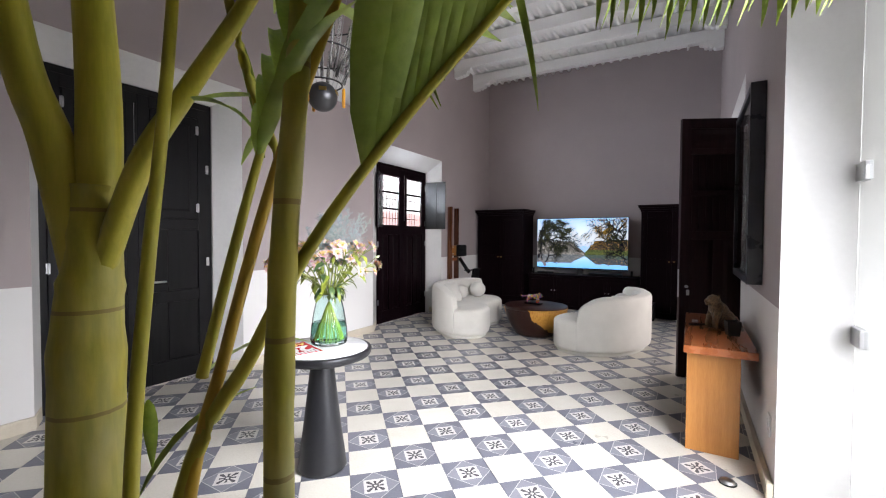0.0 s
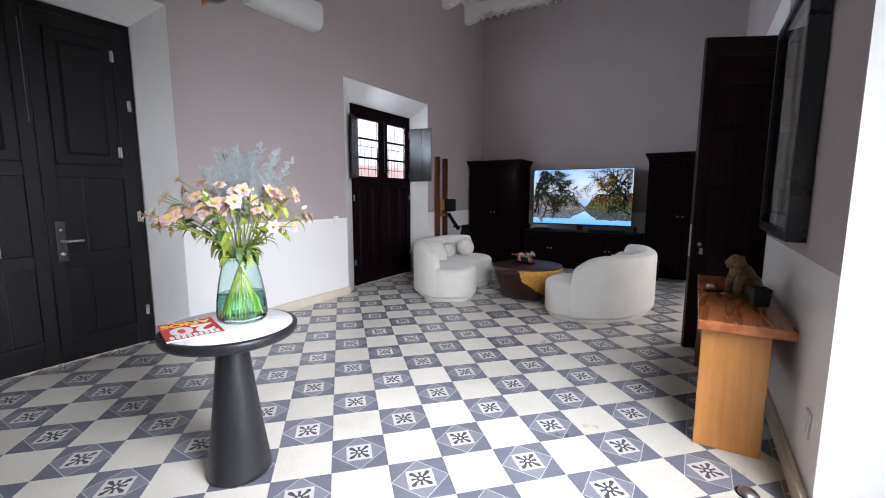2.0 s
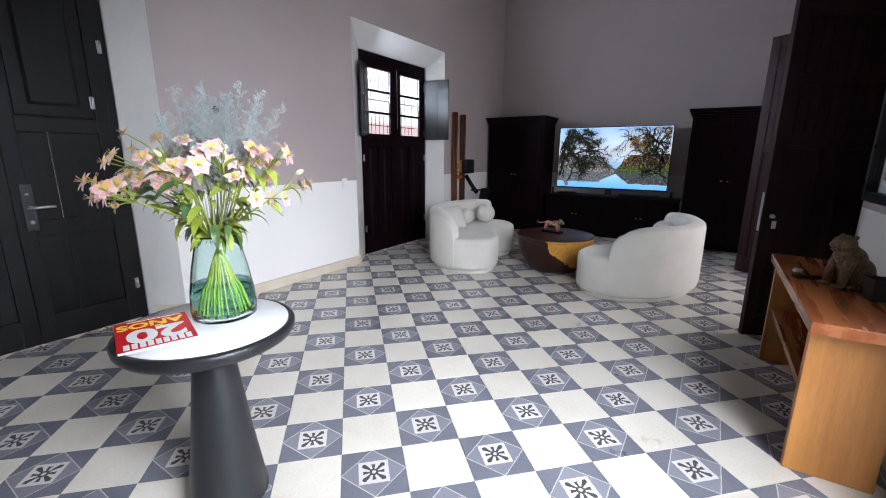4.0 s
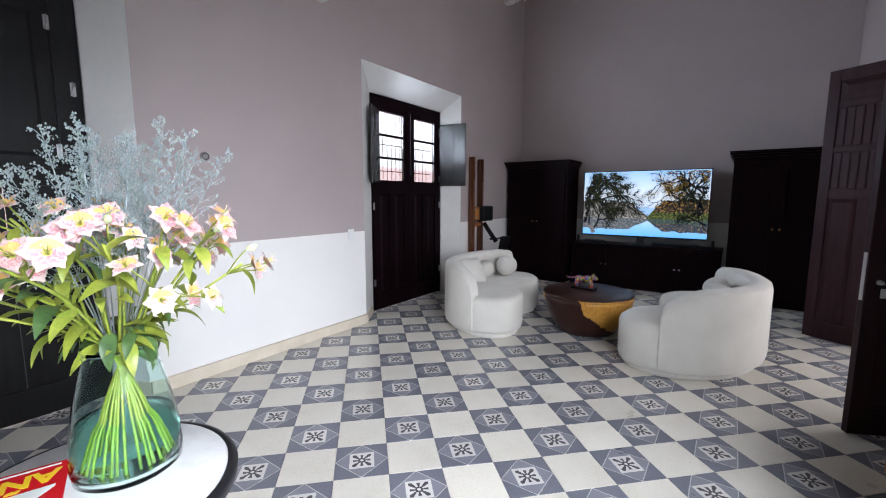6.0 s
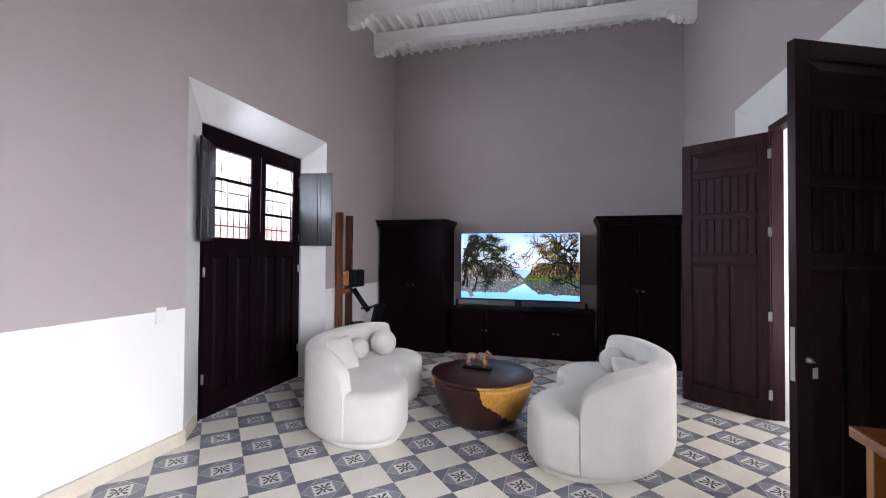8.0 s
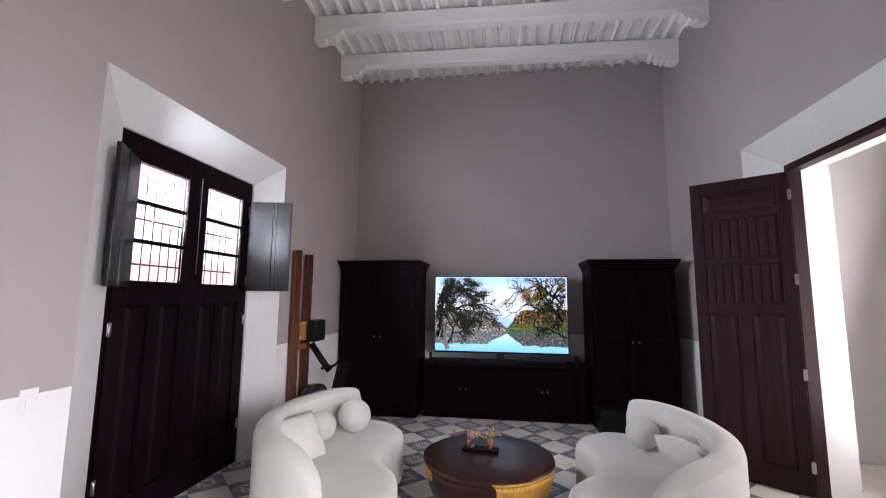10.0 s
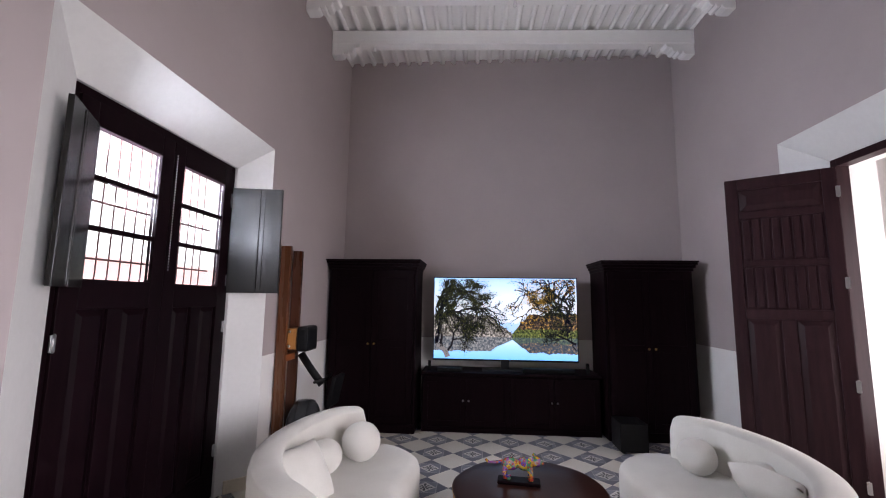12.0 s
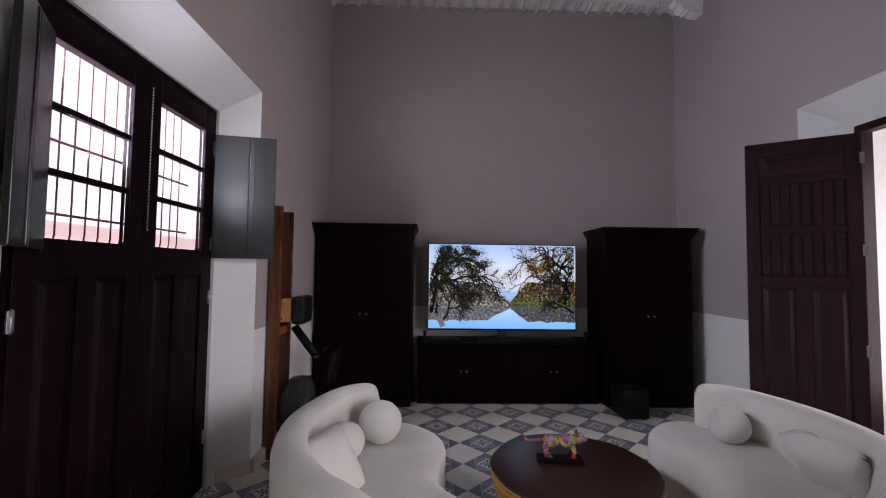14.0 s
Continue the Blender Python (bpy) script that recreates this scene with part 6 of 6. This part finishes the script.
def palm():
    rng = random.Random(21)
    base = Vector((0.50, -1.95, 0.0))
    plant = thing("potted_palm", "tall potted palm with ringed yellow-green canes", "plant", pose(0, 0, 0))
    bm = fresh()
    lathe(bm, [(0, 0), (0.19, 0), (0.20, 0.02), (0.25, 0.38), (0.255, 0.40), (0.235, 0.40), (0.225, 0.36), (0, 0.36)], 48, Matrix.Translation(base))
    part("pot", bm, BLACK_METAL, plant, "dark round planter")

    def cane(points, r0, r1, material, rings=True):
        path = spline(points, 6)
        n = len(path)
        radii = []
        for i in range(n):
            r = r0 + (r1 - r0) * i / (n - 1)
            radii.append(r * (1.07 if rings and i % 4 == 0 else 1.0))
        bm = fresh()
        tube(bm, path, radii, 14)
        part("cane", bm, material, plant)
        return path

    def frond(points, count, reach, droop, r0=0.010, width=0.030, sides=(1, -1), start=0.3):
        path = [Vector(p) for p in spline(points, 8)]
        bm = fresh()
        n = len(path)
        tube(bm, path, [r0 * (1.05 - 0.8 * i / (n - 1)) for i in range(n)], 8, 1)
        for k in range(count):
            t = start + (1 - start) * k / (count - 1)
            i = min(int(t * (n - 1)), n - 2)
            p = path[i].lerp(path[i + 1], t * (n - 1) - i)
            way = (path[i + 1] - path[i]).normalized()
            side = way.cross(Vector((0, 0, 1))).normalized()
            for s in sides:
                d = (side * s * 0.75 + way * 0.65 + Vector((0, 0, -droop + rng.uniform(-0.15, 0.15)))).normalized()
                q = d.to_track_quat("X", "Z").to_matrix().to_4x4()
                blade(bm, reach * (0.75 + 0.5 * math.sin(math.pi * t)) * rng.uniform(0.85, 1.1), width, 0.5, 7, 0.35, Matrix.Translation(p) @ q, 0)
        part("frond", bm, [PALM_LEAF, CANE], plant)

    # thick cane that forks into leaf stalks
    cane([(0.40, -1.96, 0.30), (0.34, -1.95, 0.80), (0.325, -1.943, 1.24), (0.328, -1.935, 1.38), (0.328, -1.933, 1.50)], 0.064, 0.030, CANE_BLOOM)
    cane([(0.322, -1.938, 1.34), (0.297, -1.972, 1.56), (0.290, -2.008, 1.70), (0.28, -2.06, 2.1)], 0.032, 0.020, CANE, False)
    cane([(0.330, -1.933, 1.34), (0.322, -1.922, 1.62), (0.304, -1.924, 1.87), (0.28, -1.92, 2.2)], 0.034, 0.022, CANE, False)
    frond([(0.334, -1.932, 1.35), (0.425, -1.909, 1.53), (0.502, -1.883, 1.63), (0.60, -1.845, 1.76), (0.72, -1.80, 1.95), (0.86, -1.75, 2.12)], 12, 0.34, 0.4, 0.019, 0.03, start=0.62)
    # slender canes
    cane([(0.62, -1.95, 0.34), (0.725, -1.915, 0.90), (0.735, -1.907, 1.27), (0.737, -1.90, 1.43), (0.746, -1.89, 1.60), (0.752, -1.88, 1.80), (0.76, -1.86, 2.2)], 0.019, 0.011, CANE_BLOOM)
    cane([(0.52, -1.97, 0.34), (0.615, -1.95, 1.06), (0.654, -1.92, 1.285), (0.697, -1.888, 1.483), (0.74, -1.857, 1.64), (0.80, -1.81, 1.86), (0.86, -1.76, 2.1)], 0.008, 0.006, CANE_OCHRE, False)
    cane([(0.47, -1.97, 0.34), (0.50, -1.96, 1.05), (0.503, -1.938, 1.36), (0.507, -1.916, 1.59), (0.506, -1.898, 1.82), (0.50, -1.88, 2.2)], 0.010, 0.007, CANE, False)
    # the arching frond across the view, leaflets hanging on its upper side
    frond([(0.50, -1.98, 0.36), (0.60, -1.955, 1.06), (0.692, -1.909, 1.288), (0.76, -1.875, 1.422), (0.843, -1.834, 1.544), (0.938, -1.784, 1.667), (1.05, -1.72, 1.80), (1.14, -1.62, 1.87)], 24, 0.36, -1.1, 0.011, 0.055, (-1, 1), 0.52)
    frond([(0.62, -1.93, 1.25), (0.66, -1.90, 1.45), (0.68, -1.86, 1.62), (0.70, -1.80, 1.85), (0.72, -1.70, 2.05)], 14, 0.22, -0.4, 0.007, 0.024, start=0.35)
    # high frond with narrow hanging leaflets
    frond([(0.50, -1.90, 1.90), (0.70, -1.55, 2.06), (0.95, -1.32, 2.07), (1.15, -1.22, 2.05), (1.34, -1.16, 1.99)], 18, 0.17, 1.9, 0.006, 0.017, start=0.5)
    # thin stalk and loose leaflets between the canes
    cane([(0.737, -1.90, 1.36), (0.64, -1.83, 1.46), (0.554, -1.755, 1.52), (0.551, -1.804, 1.631), (0.562, -1.843, 1.716), (0.583, -1.876, 1.80), (0.60, -1.89, 2.0)], 0.009, 0.006, CANE, False)
    for a, b, wide in (((0.553, -1.790, 1.600), (0.470, -1.780, 1.551), 0.016), ((0.551, -1.800, 1.640), (0.490, -1.880, 1.628), 0.022), ((0.80, -1.46, 2.05), (0.852, -1.297, 1.713), 0.020), ((0.562, -1.843, 1.716), (0.52, -1.76, 1.56), 0.018), ((0.503, -1.938, 1.20), (0.46, -1.914, 1.09), 0.018), ((0.49, -1.96, 1.06), (0.47, -1.93, 0.95), 0.016)):
        way = Vector(b) - Vector(a)
        bm = fresh()
        blade(bm, way.length, wide, 0.12, 9, 0.35, Matrix.Translation(a) @ way.to_track_quat("X", "Z").to_matrix().to_4x4())
        part("leaf", bm, PALM_LEAF, plant)
    # a few small young leaves
    for p, turn, tilt, size in (((0.50, -1.88, 1.62), 20, 5, 0.12), ((0.53, -1.88, 1.22), 30, -40, 0.16), ((0.45, -1.93, 1.04), 70, -60, 0.20)):
        bm = fresh()
        blade(bm, size, 0.028, 0.5, 7, 0.3, pose(*p, 0, tilt, turn))
        part("leaf", bm, PALM_LEAF, plant)


palm()


# ---------------------------------------------------------------- floor tiles
def tile_shape(bm, x, y):
    h, b = STEP / 2 - 0.0012, 0.0015
    low = [bm.verts.new((x + dx * h, y + dy * h, -0.006)) for dx, dy in ((1, 0), (0, 1), (-1, 0), (0, -1))]
    mid = [bm.verts.new((x + dx * h, y + dy * h, -b)) for dx, dy in ((1, 0), (0, 1), (-1, 0), (0, -1))]
    top = [bm.verts.new((x + dx * (h - b), y + dy * (h - b), 0.0)) for dx, dy in ((1, 0), (0, 1), (-1, 0), (0, -1))]
    for a, c in ((low, mid), (mid, top)):
        for k in range(4):
            bm.faces.new((a[k], a[(k + 1) % 4], c[(k + 1) % 4], c[k]))
    bm.faces.new(top)


def clipped(bm, x, y):
    """Cuts a tile off at the walls, if it crosses one."""
    for co, no, lim in (((LEFT, 0, 0), (1, 0, 0), x - LEFT), ((RIGHT, 0, 0), (-1, 0, 0), RIGHT - x), ((0, FAR, 0), (0, -1, 0), FAR - y), ((0, NEAR, 0), (0, 1, 0), y - NEAR)):
        if lim < STEP / 2:
            if abs(co[0]) > 0.1 and (ENTRY[0] < y < ENTRY[1] or STREET[0] < y < STREET[1] or INNER[0] < y < INNER[1] or GLAZED[0] < y < GLAZED[1]):
                continue
            bmesh.ops.bisect_plane(bm, geom=bm.verts[:] + bm.edges[:] + bm.faces[:], plane_co=co, plane_no=[-c for c in no], clear_outer=True)


def lay_floor():
    shared = {}
    for key, material in (("patterned_tile", TILE_DARK), ("plain_tile", TILE_LIGHT)):
        bm = fresh()
        tile_shape(bm, 0, 0)
        shared[key] = mesh_of(key, bm, material)
    rest = {"patterned_tile": fresh(), "plain_tile": fresh()}
    single = {"patterned_tile": 0, "plain_tile": 0}
    for key, off in (("patterned_tile", 0.0), ("plain_tile", 0.5)):
        spots = []
        for i in range(-10, 8):
            for j in range(-10, 20):
                x, y = (i + off) * STEP, (j + off) * STEP
                if LEFT - 0.55 < x < RIGHT + 0.52 and NEAR < y < FAR + 0.1:
                    deep = x < LEFT - 0.1 or x > RIGHT + 0.1
                    if deep and not any(a < y < b for a, b in (ENTRY[:2], STREET[:2], INNER[:2], GLAZED[:2])):
                        continue
                    spots.append((x, y))
        for x, y in spots:
            inside = LEFT + STEP / 2 < x < RIGHT - STEP / 2 and -1.6 < y < 5.4
            if inside and single[key] < 150:
                ob = new(key, shared[key])
                ob.parent, ob.location = FLOOR, (x, y, 0)
                single[key] += 1
            else:
                bm = fresh()
                tile_shape(bm, x, y)
                clipped(bm, x, y)
                data = bpy.data.meshes.new("piece")
                bm.to_mesh(data)
                bm.free()
                rest[key].from_mesh(data)
                bpy.data.meshes.remove(data)
    for key, material in (("patterned_tile", TILE_DARK), ("plain_tile", TILE_LIGHT)):
        tagged(part(key + "s_far", rest[key], material, FLOOR), kind="stuff")


lay_floor()
